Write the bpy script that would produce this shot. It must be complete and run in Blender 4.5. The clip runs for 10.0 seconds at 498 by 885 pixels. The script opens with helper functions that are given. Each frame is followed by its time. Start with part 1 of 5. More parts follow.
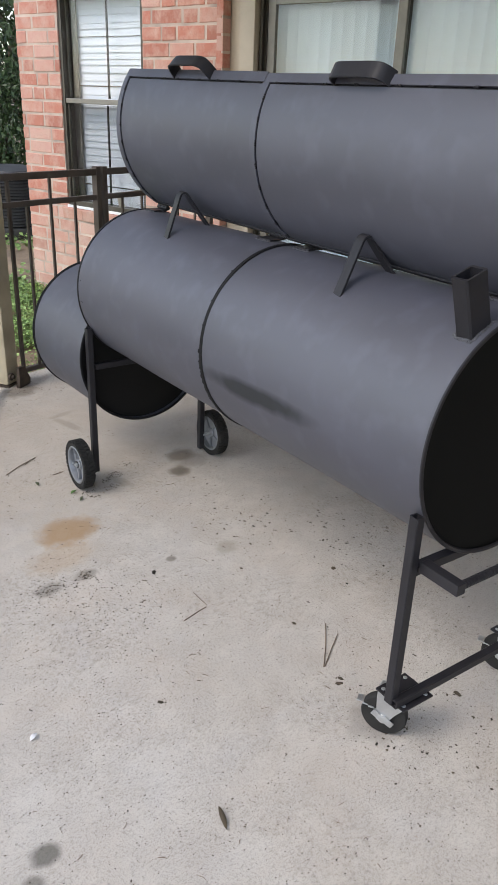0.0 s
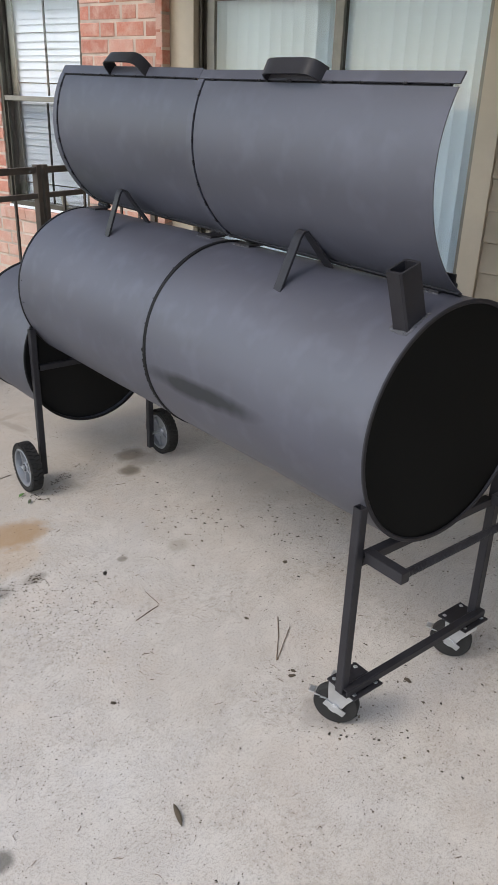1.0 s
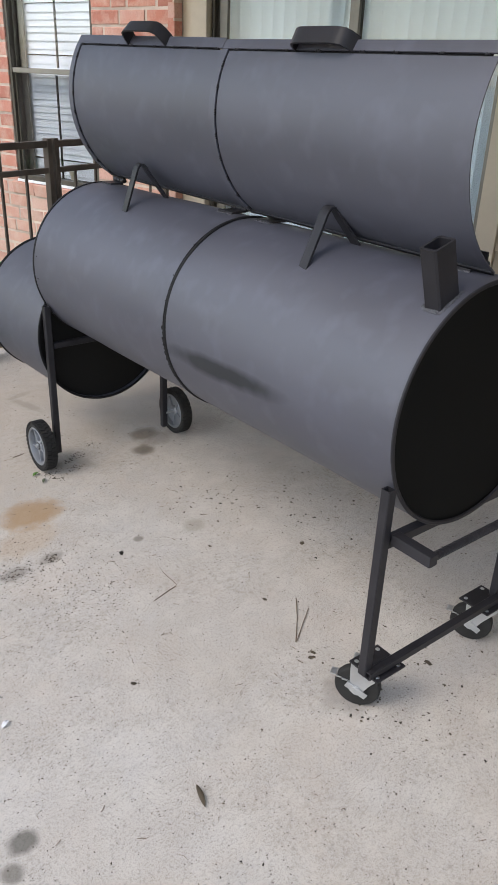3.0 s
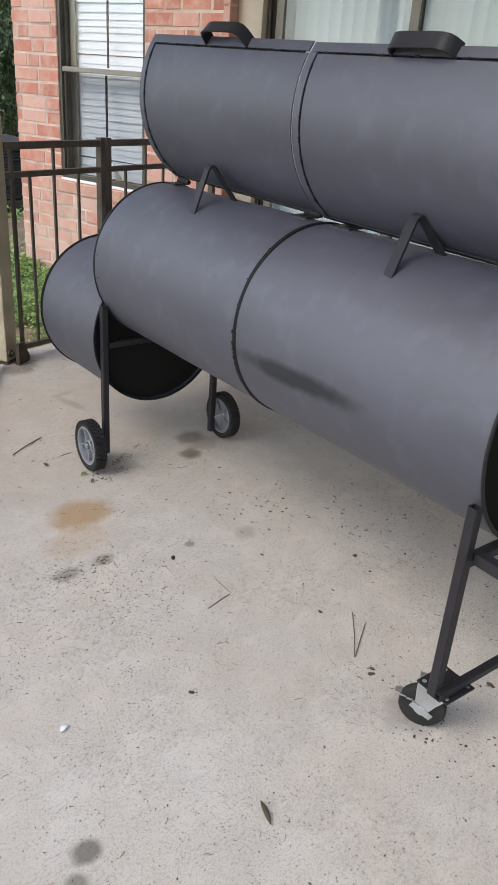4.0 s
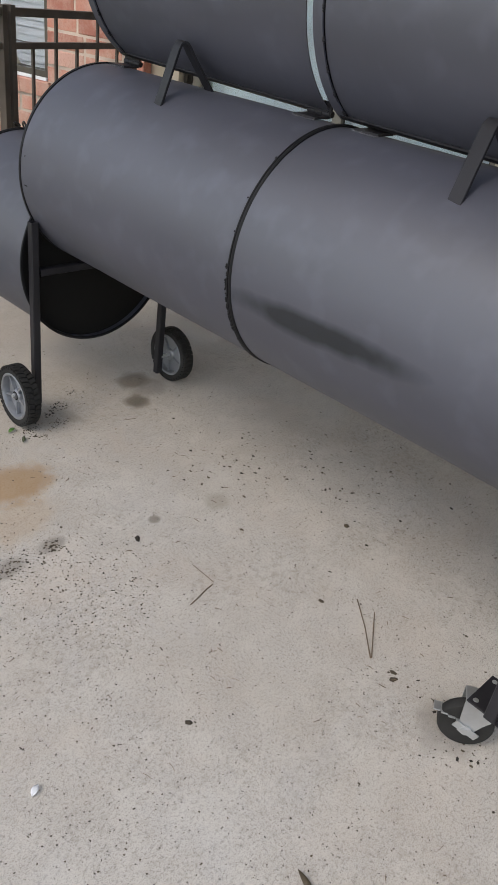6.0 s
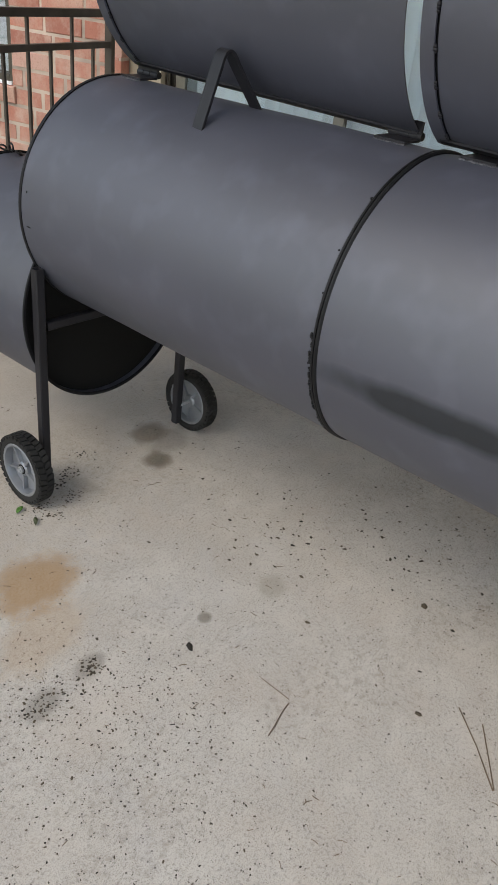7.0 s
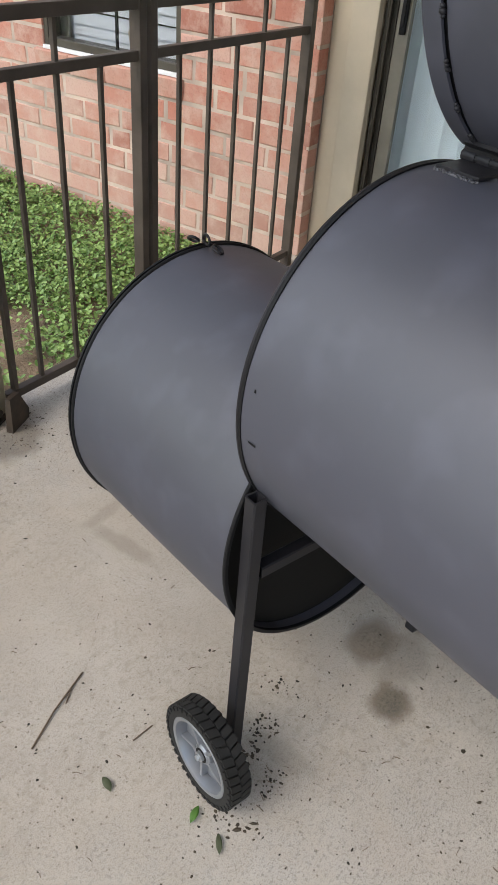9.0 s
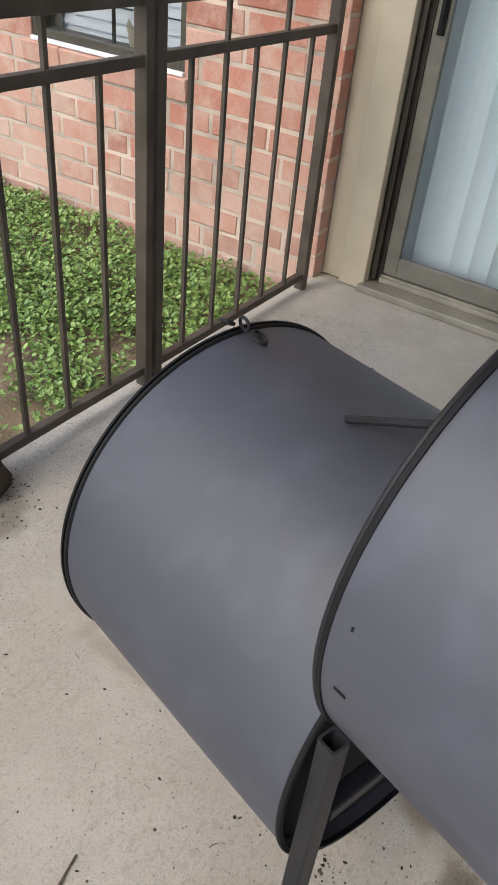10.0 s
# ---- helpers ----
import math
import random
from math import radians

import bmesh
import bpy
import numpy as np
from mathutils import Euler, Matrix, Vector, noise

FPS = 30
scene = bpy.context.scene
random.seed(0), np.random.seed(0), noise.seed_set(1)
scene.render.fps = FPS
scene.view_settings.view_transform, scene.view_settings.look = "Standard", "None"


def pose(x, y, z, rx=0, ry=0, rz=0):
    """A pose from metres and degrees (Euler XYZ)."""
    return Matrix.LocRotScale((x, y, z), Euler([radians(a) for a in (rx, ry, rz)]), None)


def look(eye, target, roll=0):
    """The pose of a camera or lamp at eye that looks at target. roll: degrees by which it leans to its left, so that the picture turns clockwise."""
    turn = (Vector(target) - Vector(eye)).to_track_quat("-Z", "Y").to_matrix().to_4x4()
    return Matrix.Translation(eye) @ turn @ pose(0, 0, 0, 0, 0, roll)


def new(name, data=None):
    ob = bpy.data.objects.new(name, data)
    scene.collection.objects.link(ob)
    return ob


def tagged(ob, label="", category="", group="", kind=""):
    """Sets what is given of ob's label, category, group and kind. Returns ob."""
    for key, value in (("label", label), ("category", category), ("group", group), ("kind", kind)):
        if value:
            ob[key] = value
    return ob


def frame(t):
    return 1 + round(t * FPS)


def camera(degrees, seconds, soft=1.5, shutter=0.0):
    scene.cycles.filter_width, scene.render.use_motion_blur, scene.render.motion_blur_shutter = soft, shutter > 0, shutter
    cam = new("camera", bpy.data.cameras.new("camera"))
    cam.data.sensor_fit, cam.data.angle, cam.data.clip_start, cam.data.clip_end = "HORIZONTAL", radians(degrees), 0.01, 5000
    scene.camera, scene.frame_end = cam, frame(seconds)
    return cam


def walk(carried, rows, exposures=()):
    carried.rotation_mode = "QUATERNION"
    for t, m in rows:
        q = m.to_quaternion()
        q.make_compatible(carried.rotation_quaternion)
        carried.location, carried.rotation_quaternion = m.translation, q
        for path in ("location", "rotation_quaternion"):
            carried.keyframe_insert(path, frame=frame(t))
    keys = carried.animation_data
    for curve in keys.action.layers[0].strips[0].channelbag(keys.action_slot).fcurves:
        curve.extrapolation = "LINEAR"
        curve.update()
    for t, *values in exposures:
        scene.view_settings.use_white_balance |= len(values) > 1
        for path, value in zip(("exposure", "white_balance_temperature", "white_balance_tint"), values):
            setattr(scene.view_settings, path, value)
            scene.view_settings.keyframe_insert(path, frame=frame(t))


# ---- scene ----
cam = camera(36.5, 10.0, 1.5)
PATH = [
    (0, (0.4809, -0.0074, 1.449), (1.9240, 1.1044, 0.624), 2.2),
    (0.5, (0.4862, -0.0228, 1.451), (1.9658, 1.0426, 0.628), 2.3),
    (1, (0.4930, -0.0323, 1.45), (2.0025, 0.9841, 0.622), 2.0),
    (1.5, (0.4999, -0.0440, 1.446), (2.0466, 0.9126, 0.615), 2.0),
    (2, (0.5012, -0.0336, 1.443), (2.0453, 0.9121, 0.594), 1.8),
    (2.5, (0.4958, -0.0084, 1.443), (2.0248, 0.9450, 0.575), 1.9),
    (3, (0.4843, 0.0228, 1.44), (1.9714, 1.0304, 0.562), 2.3),
    (3.2, (0.4780, 0.0386, 1.443), (1.9528, 1.0679, 0.568), 2.5),
    (4.3, (0.4175, 0.2154, 1.406), (1.8861, 1.2506, 0.529), 4.7),
    (4.5, (0.4281, 0.2522, 1.395), (1.8877, 1.2794, 0.492), 5.0),
    (5, (0.5512, 0.3699, 1.376), (1.9932, 1.3916, 0.44), 5.0),
    (5.5, (0.6434, 0.4792, 1.365), (2.1026, 1.4226, 0.374), 6.3),
    (5.7, (0.6448, 0.5375, 1.337), (2.1469, 1.3564, 0.302), 8.3),
    (6.8, (0.7475, 0.8941, 1.31), (2.3387, 1.5216, 0.274), 7.4),
    (7, (0.8856, 1.0085, 1.306), (2.4646, 1.6381, 0.251), 7.2),
    (7.5, (1.0867, 1.2428, 1.353), (2.6434, 1.8864, 0.276), 7.3),
    (8, (1.2273, 1.4357, 1.342), (2.7297, 2.1651, 0.241), 6.1),
    (8.5, (1.4420, 1.5833, 1.341), (2.8504, 2.4300, 0.201), 3.6),
    (9, (1.5928, 1.7522, 1.329), (2.9619, 2.6137, 0.153), 4.8),
    (9.5, (1.6867, 1.9055, 1.336), (3.0654, 2.7214, 0.139), 6.4),
    (10, (1.8705, 2.0524, 1.31), (3.2427, 2.8733, 0.109), 6.1),
]
EXPOSURES = [(0.0, 1.32, 6850, 10), (3.2, 1.34, 6850, 10), (4.5, 1.30, 7000, 10), (5.5, 1.07, 7050, 10), (7.0, 1.09, 7100, 7), (8.5, 1.20, 7150, 8), (9.5, 1.44, 7050, 8), (10.0, 1.42, 7100, 8)]
walk(cam, [(t, look(eye, target, roll)) for t, eye, target, roll in PATH], EXPOSURES)
SKY, SUN = 0.15, 0.5
CEIL_X, CEIL_Y = 1.25, 3.6

# ---- world and light ----
world = bpy.data.worlds.new("overcast")
scene.world = world
world.use_nodes = True
wn, wl = world.node_tree.nodes, world.node_tree.links
sky = wn.new("ShaderNodeTexSky")
sky.sky_type = "NISHITA"
sky.sun_disc = False
sky.sun_elevation, sky.sun_rotation = radians(50), radians(-70)
soften = wn.new("ShaderNodeHueSaturation")
soften.inputs["Saturation"].default_value = 0.75
wl.new(sky.outputs[0], soften.inputs["Color"])
wl.new(soften.outputs[0], wn["Background"].inputs["Color"])
wn["Background"].inputs["Strength"].default_value = SKY

sun_data = bpy.data.lights.new("sun", "SUN")
sun_data.energy, sun_data.angle, sun_data.color = SUN, radians(25), (1.0, 0.96, 0.9)
sun = new("sun", sun_data)
sun.matrix_world = look((-8, 3, 10), (0, 0, 0))


# ---- materials ----
def node_material(name):
    m = bpy.data.materials.new(name)
    m.use_nodes = True
    return m, m.node_tree.nodes, m.node_tree.links, m.node_tree.nodes["Principled BSDF"]


def texture(nodes, links, kind, coord, scale, **values):
    n = nodes.new("ShaderNodeTex" + kind)
    n.inputs["Scale"].default_value = scale
    for key, value in values.items():
        n.inputs[key].default_value = value
    if coord is not None:
        links.new(coord, n.inputs["Vector"])
    return n


def ramp(nodes, links, source, a, b, ca=(0, 0, 0, 1), cb=(1, 1, 1, 1)):
    n = nodes.new("ShaderNodeValToRGB")
    e = n.color_ramp.elements
    e[0].position, e[0].color, e[1].position, e[1].color = a, ca, b, cb
    links.new(source, n.inputs[0])
    return n.outputs[0]


def blend(nodes, links, fac, a, b, mode="MIX"):
    n = nodes.new("ShaderNodeMix")
    n.data_type, n.blend_type = "RGBA", mode
    for socket, value in ((n.inputs[0], fac), (n.inputs[6], a), (n.inputs[7], b)):
        if isinstance(value, (int, float)):
            socket.default_value = value
        elif isinstance(value, tuple):
            socket.default_value = (*value, 1) if len(value) == 3 else value
        else:
            links.new(value, socket)
    return n.outputs[2]


def calc(nodes, links, op, a, b=0.0):
    n = nodes.new("ShaderNodeMath")
    n.operation = op
    for socket, value in ((n.inputs[0], a), (n.inputs[1], b)):
        if isinstance(value, (int, float)):
            socket.default_value = value
        else:
            links.new(value, socket)
    return n.outputs[0]


def relief(nodes, links, bsdf, height, strength, distance):
    n = nodes.new("ShaderNodeBump")
    n.inputs["Strength"].default_value, n.inputs["Distance"].default_value = strength, distance
    links.new(height, n.inputs["Height"])
    links.new(n.outputs[0], bsdf.inputs["Normal"])


def plain(name, color, rough=0.5, metal=0.0, vary=0.15, grain=60.0, patch=3.0, bump=0.1, depth=0.001, by_object=0.0, spec=0.5):
    """A surface with grain and larger patches, in metres of the object's own space."""
    m, n, l, b = node_material(name)
    co = n.new("ShaderNodeTexCoord").outputs["Object"]
    fine = texture(n, l, "Noise", co, grain, Detail=4.0)
    broad = texture(n, l, "Noise", co, patch, Detail=3.0)
    dark = tuple(c * (1 - vary) for c in color)
    lite = tuple(min(1, c * (1 + vary)) for c in color)
    c = blend(n, l, ramp(n, l, broad.outputs[0], 0.3, 0.7), dark, lite)
    c = blend(n, l, calc(n, l, "MULTIPLY", fine.outputs[0], 0.35), c, tuple(v * 0.8 for v in color))
    if by_object:
        info = n.new("ShaderNodeObjectInfo")
        c = blend(n, l, calc(n, l, "MULTIPLY", info.outputs["Random"], by_object), c, tuple(v * 0.45 for v in color))
    l.new(c, b.inputs["Base Color"])
    rr = calc(n, l, "ADD", calc(n, l, "MULTIPLY", broad.outputs[0], 0.16), rough - 0.08)
    l.new(rr, b.inputs["Roughness"])
    b.inputs["Metallic"].default_value = metal
    b.inputs["Specular IOR Level"].default_value = spec
    relief(n, l, b, fine.outputs[0], bump, depth)
    return m


def paint_material(name, soot=False):
    """Satin black heat paint, uneven from the spray can; soot adds the dark smear low on the front."""
    m, n, l, b = node_material(name)
    co = n.new("ShaderNodeTexCoord").outputs["Object"]
    stretch = n.new("ShaderNodeMapping")
    stretch.inputs["Scale"].default_value = (1.0, 0.35, 1.0)
    l.new(co, stretch.inputs["Vector"])
    broad = texture(n, l, "Noise", stretch.outputs[0], 6.0, Detail=3.0)
    cloud = texture(n, l, "Noise", co, 14.0, Detail=2.0)
    fine = texture(n, l, "Noise", co, 900.0, Detail=2.0)
    c = blend(n, l, ramp(n, l, broad.outputs[0], 0.3, 0.75), PAINT_DARK, PAINT_LITE)
    c = blend(n, l, calc(n, l, "MULTIPLY", ramp(n, l, cloud.outputs[0], 0.52, 0.75), 0.38), c, tuple(1.5 * v for v in PAINT_LITE))
    rough = calc(n, l, "ADD", calc(n, l, "MULTIPLY", broad.outputs[0], 0.22), PAINT_ROUGH - 0.1)
    if soot:
        sep = n.new("ShaderNodeSeparateXYZ")
        warp = texture(n, l, "Noise", co, 9.0, Detail=3.0)
        l.new(co, sep.inputs[0])
        a = calc(n, l, "DIVIDE", calc(n, l, "SUBTRACT", sep.outputs[1], 0.61), 0.29)
        slope = calc(n, l, "MULTIPLY", calc(n, l, "SUBTRACT", sep.outputs[1], 0.64), 0.03)
        d = calc(n, l, "DIVIDE", calc(n, l, "ADD", calc(n, l, "ADD", sep.outputs[2], 0.045), slope), 0.036)
        dist = calc(n, l, "SQRT", calc(n, l, "ADD", calc(n, l, "MULTIPLY", a, a), calc(n, l, "MULTIPLY", d, d)))
        dist = calc(n, l, "ADD", dist, calc(n, l, "MULTIPLY", calc(n, l, "SUBTRACT", warp.outputs[0], 0.5), 0.8))
        front = calc(n, l, "LESS_THAN", sep.outputs[0], 0.0)
        mask = calc(n, l, "MULTIPLY", front, ramp(n, l, dist, 0.45, 1.1, (1, 1, 1, 1), (0, 0, 0, 1)))
        c = blend(n, l, calc(n, l, "MULTIPLY", mask, 0.8), c, (0.006, 0.008, 0.008))
        rough = calc(n, l, "ADD", rough, calc(n, l, "MULTIPLY", mask, 0.1))
        l.new(calc(n, l, "SUBTRACT", PAINT_SPEC, calc(n, l, "MULTIPLY", mask, 0.45)), b.inputs["Specular IOR Level"])
    l.new(c, b.inputs["Base Color"])
    l.new(rough, b.inputs["Roughness"])
    b.inputs["Specular IOR Level"].default_value = PAINT_SPEC
    relief(n, l, b, fine.outputs[0], 0.05, 0.0005)
    return m


# stains on the slab and one painted wheel shadow: x, y, half sizes, colour, strength
STAINS_AND_SHADE = [
    (1.955, 1.945, 0.14, 0.11, (0.34, 0.215, 0.11), 0.85),
    (1.83, 1.82, 0.16, 0.09, (0.40, 0.27, 0.15), 0.35),
    (2.583, 1.980, 0.060, 0.050, (0.10, 0.085, 0.065), 0.85),
    (2.703, 2.085, 0.085, 0.065, (0.11, 0.09, 0.07), 0.8),
    (1.092, 0.958, 0.038, 0.034, (0.10, 0.095, 0.08), 0.8),
    (1.035, 0.922, 0.03, 0.03, (0.12, 0.11, 0.09), 0.7),
    (2.071, 1.537, 0.024, 0.02, (0.16, 0.14, 0.11), 0.7),
    (2.255, 1.445, 0.05, 0.045, (0.30, 0.27, 0.22), 0.5),
    (1.682, 1.703, 0.06, 0.035, (0.13, 0.12, 0.10), 0.45),
    (1.815, 1.681, 0.05, 0.03, (0.13, 0.12, 0.10), 0.45),
    (2.585, 2.72, 0.03, 0.13, (0.20, 0.17, 0.14), 0.5),
    (2.64, 2.835, 0.09, 0.025, (0.22, 0.19, 0.16), 0.4),
    (2.70, 3.25, 0.12, 0.10, (0.10, 0.08, 0.06), 0.6),
    (1.88, 0.62, 0.10, 0.08, (0.17, 0.15, 0.13), 0.45),
    (0.75, 1.9, 0.5, 0.5, (0.45, 0.35, 0.25), 0.3),
    # soft shadow beside the front wheel, painted into the slab colour
    (2.35, 2.10, 0.03, 0.10, (0.16, 0.14, 0.11), 0.3),
    (2.35, 2.55, 0.95, 0.75, (0.47, 0.385, 0.285), 0.34),
    (2.70, 2.00, 0.10, 0.06, (0.16, 0.14, 0.115), 0.35),
]


def concrete_material():
    m, n, l, b = node_material("patio_concrete")
    co = n.new("ShaderNodeTexCoord").outputs["Object"]
    broad = texture(n, l, "Noise", co, 1.6, Detail=5.0, Roughness=0.6)
    mid = texture(n, l, "Noise", co, 9.0, Detail=6.0, Roughness=0.65)
    fine = texture(n, l, "Noise", co, 160.0, Detail=4.0, Roughness=0.7)
    grit = texture(n, l, "Voronoi", co, 260.0)
    pits = texture(n, l, "Voronoi", co, 85.0)
    where = texture(n, l, "Noise", co, 3.2, Detail=3.0)
    c = blend(n, l, ramp(n, l, broad.outputs[0], 0.32, 0.7), (0.475, 0.43, 0.375), (0.545, 0.51, 0.465))
    c = blend(n, l, ramp(n, l, mid.outputs[0], 0.42, 0.66, (0, 0, 0, 1), (0.34, 0.34, 0.34, 1)), c, (0.40, 0.365, 0.33))
    c = blend(n, l, ramp(n, l, fine.outputs[0], 0.53, 0.62, (0, 0, 0, 1), (0.7, 0.7, 0.7, 1)), c, (0.25, 0.225, 0.205))
    micro = texture(n, l, "Noise", co, 420.0, Detail=3.0, Roughness=0.7)
    c = blend(n, l, ramp(n, l, micro.outputs[0], 0.53, 0.60, (0, 0, 0, 1), (0.62, 0.62, 0.62, 1)), c, (0.22, 0.195, 0.17))
    c = blend(n, l, ramp(n, l, micro.outputs[0], 0.33, 0.45, (0.3, 0.3, 0.3, 1), (0, 0, 0, 1)), c, (0.62, 0.585, 0.54))
    blot = texture(n, l, "Noise", co, 55.0, Detail=3.0, Roughness=0.6)
    zone = texture(n, l, "Noise", co, 2.3, Detail=4.0)
    rough_zone = ramp(n, l, zone.outputs[0], 0.42, 0.62)
    c = blend(n, l, calc(n, l, "MULTIPLY", rough_zone, ramp(n, l, blot.outputs[0], 0.5, 0.72, (0, 0, 0, 1), (0.6, 0.6, 0.6, 1))), c, (0.25, 0.215, 0.175))
    smooth_zone = ramp(n, l, mid.outputs[0], 0.34, 0.5, (0.25, 0.25, 0.25, 1), (0, 0, 0, 1))
    c = blend(n, l, smooth_zone, c, (0.58, 0.545, 0.49))
    dots = texture(n, l, "Voronoi", co, 190.0)
    rnd3 = n.new("ShaderNodeSeparateColor")
    l.new(dots.outputs["Color"], rnd3.inputs[0])
    keep3 = calc(n, l, "GREATER_THAN", calc(n, l, "ADD", rnd3.outputs[2], calc(n, l, "MULTIPLY", rough_zone, 0.014)), 0.995)
    dot = calc(n, l, "MULTIPLY", keep3, ramp(n, l, dots.outputs["Distance"], 0.25, 0.45, (1, 1, 1, 1), (0, 0, 0, 1)))
    c = blend(n, l, calc(n, l, "MULTIPLY", dot, 0.8), c, (0.075, 0.062, 0.05))
    tan_zone = texture(n, l, "Noise", co, 4.1, Detail=5.0, Roughness=0.6, Distortion=0.6)
    c = blend(n, l, ramp(n, l, tan_zone.outputs[0], 0.5, 0.75, (0, 0, 0, 1), (0.32, 0.32, 0.32, 1)), c, (0.45, 0.37, 0.30))
    c = blend(n, l, ramp(n, l, tan_zone.outputs[0], 0.25, 0.42, (0.3, 0.3, 0.3, 1), (0, 0, 0, 1)), c, (0.50, 0.485, 0.475))
    rnd = n.new("ShaderNodeSeparateColor")
    l.new(pits.outputs["Color"], rnd.inputs[0])
    keep = calc(n, l, "GREATER_THAN", calc(n, l, "ADD", rnd.outputs[0], calc(n, l, "MULTIPLY", where.outputs[0], 0.7)), 1.42)
    hole = calc(n, l, "MULTIPLY", keep, ramp(n, l, pits.outputs["Distance"], 0.18, 0.34, (1, 1, 1, 1), (0, 0, 0, 1)))
    c = blend(n, l, calc(n, l, "MULTIPLY", hole, 0.4), c, (0.10, 0.085, 0.07))
    rnd2 = n.new("ShaderNodeSeparateColor")
    l.new(grit.outputs["Color"], rnd2.inputs[0])
    speck = calc(n, l, "MULTIPLY", calc(n, l, "GREATER_THAN", rnd2.outputs[1], 0.96), ramp(n, l, grit.outputs["Distance"], 0.2, 0.4, (1, 1, 1, 1), (0, 0, 0, 1)))
    c = blend(n, l, calc(n, l, "MULTIPLY", speck, 0.7), c, (0.12, 0.125, 0.1))
    sep = n.new("ShaderNodeSeparateXYZ")
    l.new(co, sep.inputs[0])
    warp = texture(n, l, "Noise", co, 22.0, Detail=4.0)
    wobble = calc(n, l, "MULTIPLY", calc(n, l, "ADD", calc(n, l, "MULTIPLY", calc(n, l, "SUBTRACT", warp.outputs[0], 0.5), 0.7), calc(n, l, "MULTIPLY", calc(n, l, "SUBTRACT", fine.outputs[0], 0.5), 0.9)), 1.0)
    for x, y, rx, ry, color, strength in STAINS_AND_SHADE:
        a = calc(n, l, "DIVIDE", calc(n, l, "SUBTRACT", sep.outputs[0], x), rx)
        d = calc(n, l, "DIVIDE", calc(n, l, "SUBTRACT", sep.outputs[1], y), ry)
        r = calc(n, l, "SQRT", calc(n, l, "ADD", calc(n, l, "MULTIPLY", a, a), calc(n, l, "MULTIPLY", d, d)))
        r = calc(n, l, "ADD", r, wobble)
        mask = ramp(n, l, r, 0.55, 1.2, (strength, strength, strength, 1), (0, 0, 0, 1))
        c = blend(n, l, mask, c, color)
    l.new(c, b.inputs["Base Color"])
    b.inputs["Roughness"].default_value = 0.78
    b.inputs["Specular IOR Level"].default_value = 0.3
    height = calc(n, l, "SUBTRACT", calc(n, l, "MULTIPLY", fine.outputs[0], 0.5), calc(n, l, "MULTIPLY", hole, 0.8))
    relief(n, l, b, height, 0.5, 0.003)
    return m


def brick_material():
    m, n, l, b = node_material("brick_clay")
    co = n.new("ShaderNodeTexCoord").outputs["Object"]
    info = n.new("ShaderNodeObjectInfo")
    shift = n.new("ShaderNodeVectorMath")
    shift.operation = "ADD"
    l.new(co, shift.inputs[0])
    l.new(info.outputs["Location"], shift.inputs[1])
    broad = texture(n, l, "Noise", shift.outputs[0], 9.0, Detail=5.0, Roughness=0.65)
    fine = texture(n, l, "Noise", shift.outputs[0], 120.0, Detail=4.0)
    tone = n.new("ShaderNodeValToRGB")
    e = tone.color_ramp.elements
    e[0].position, e[0].color = 0.0, (0.36, 0.145, 0.11, 1)
    e[1].position, e[1].color = 1.0, (0.57, 0.345, 0.29, 1)
    mid = e.new(0.5)
    mid.color = (0.50, 0.20, 0.145, 1)
    l.new(info.outputs["Random"], tone.inputs[0])
    c = blend(n, l, ramp(n, l, broad.outputs[0], 0.42, 0.66, (0, 0, 0, 1), (0.75, 0.75, 0.75, 1)), tone.outputs[0], (0.56, 0.38, 0.31))
    c = blend(n, l, ramp(n, l, fine.outputs[0], 0.5, 0.8, (0, 0, 0, 1), (0.4, 0.4, 0.4, 1)), c, (0.25, 0.10, 0.07))
    geo, sep = n.new("ShaderNodeNewGeometry"), n.new("ShaderNodeSeparateXYZ")
    l.new(geo.outputs["Position"], sep.inputs[0])
    patch = texture(n, l, "Noise", geo.outputs["Position"], 2.4, Detail=3.0)
    rise = calc(n, l, "ADD", sep.outputs[2], calc(n, l, "MULTIPLY", calc(n, l, "SUBTRACT", patch.outputs[0], 0.5), 1.6))
    c = blend(n, l, ramp(n, l, rise, 0.15, 0.75, (0.40, 0.40, 0.40, 1), (0.03, 0.03, 0.03, 1)), c, (0.57, 0.43, 0.36))
    l.new(c, b.inputs["Base Color"])
    b.inputs["Roughness"].default_value = 0.9
    b.inputs["Specular IOR Level"].default_value = 0.2
    relief(n, l, b, calc(n, l, "ADD", fine.outputs[0], broad.outputs[0]), 0.5, 0.004)
    return m


def leaf_material(name, dark, lite, rough=0.5):
    m, n, l, b = node_material(name)
    geo = n.new("ShaderNodeNewGeometry")
    c = blend(n, l, geo.outputs["Random Per Island"], dark, lite)
    l.new(c, b.inputs["Base Color"])
    b.inputs["Roughness"].default_value = rough
    b.inputs["Subsurface Weight"].default_value = 0.0
    return m


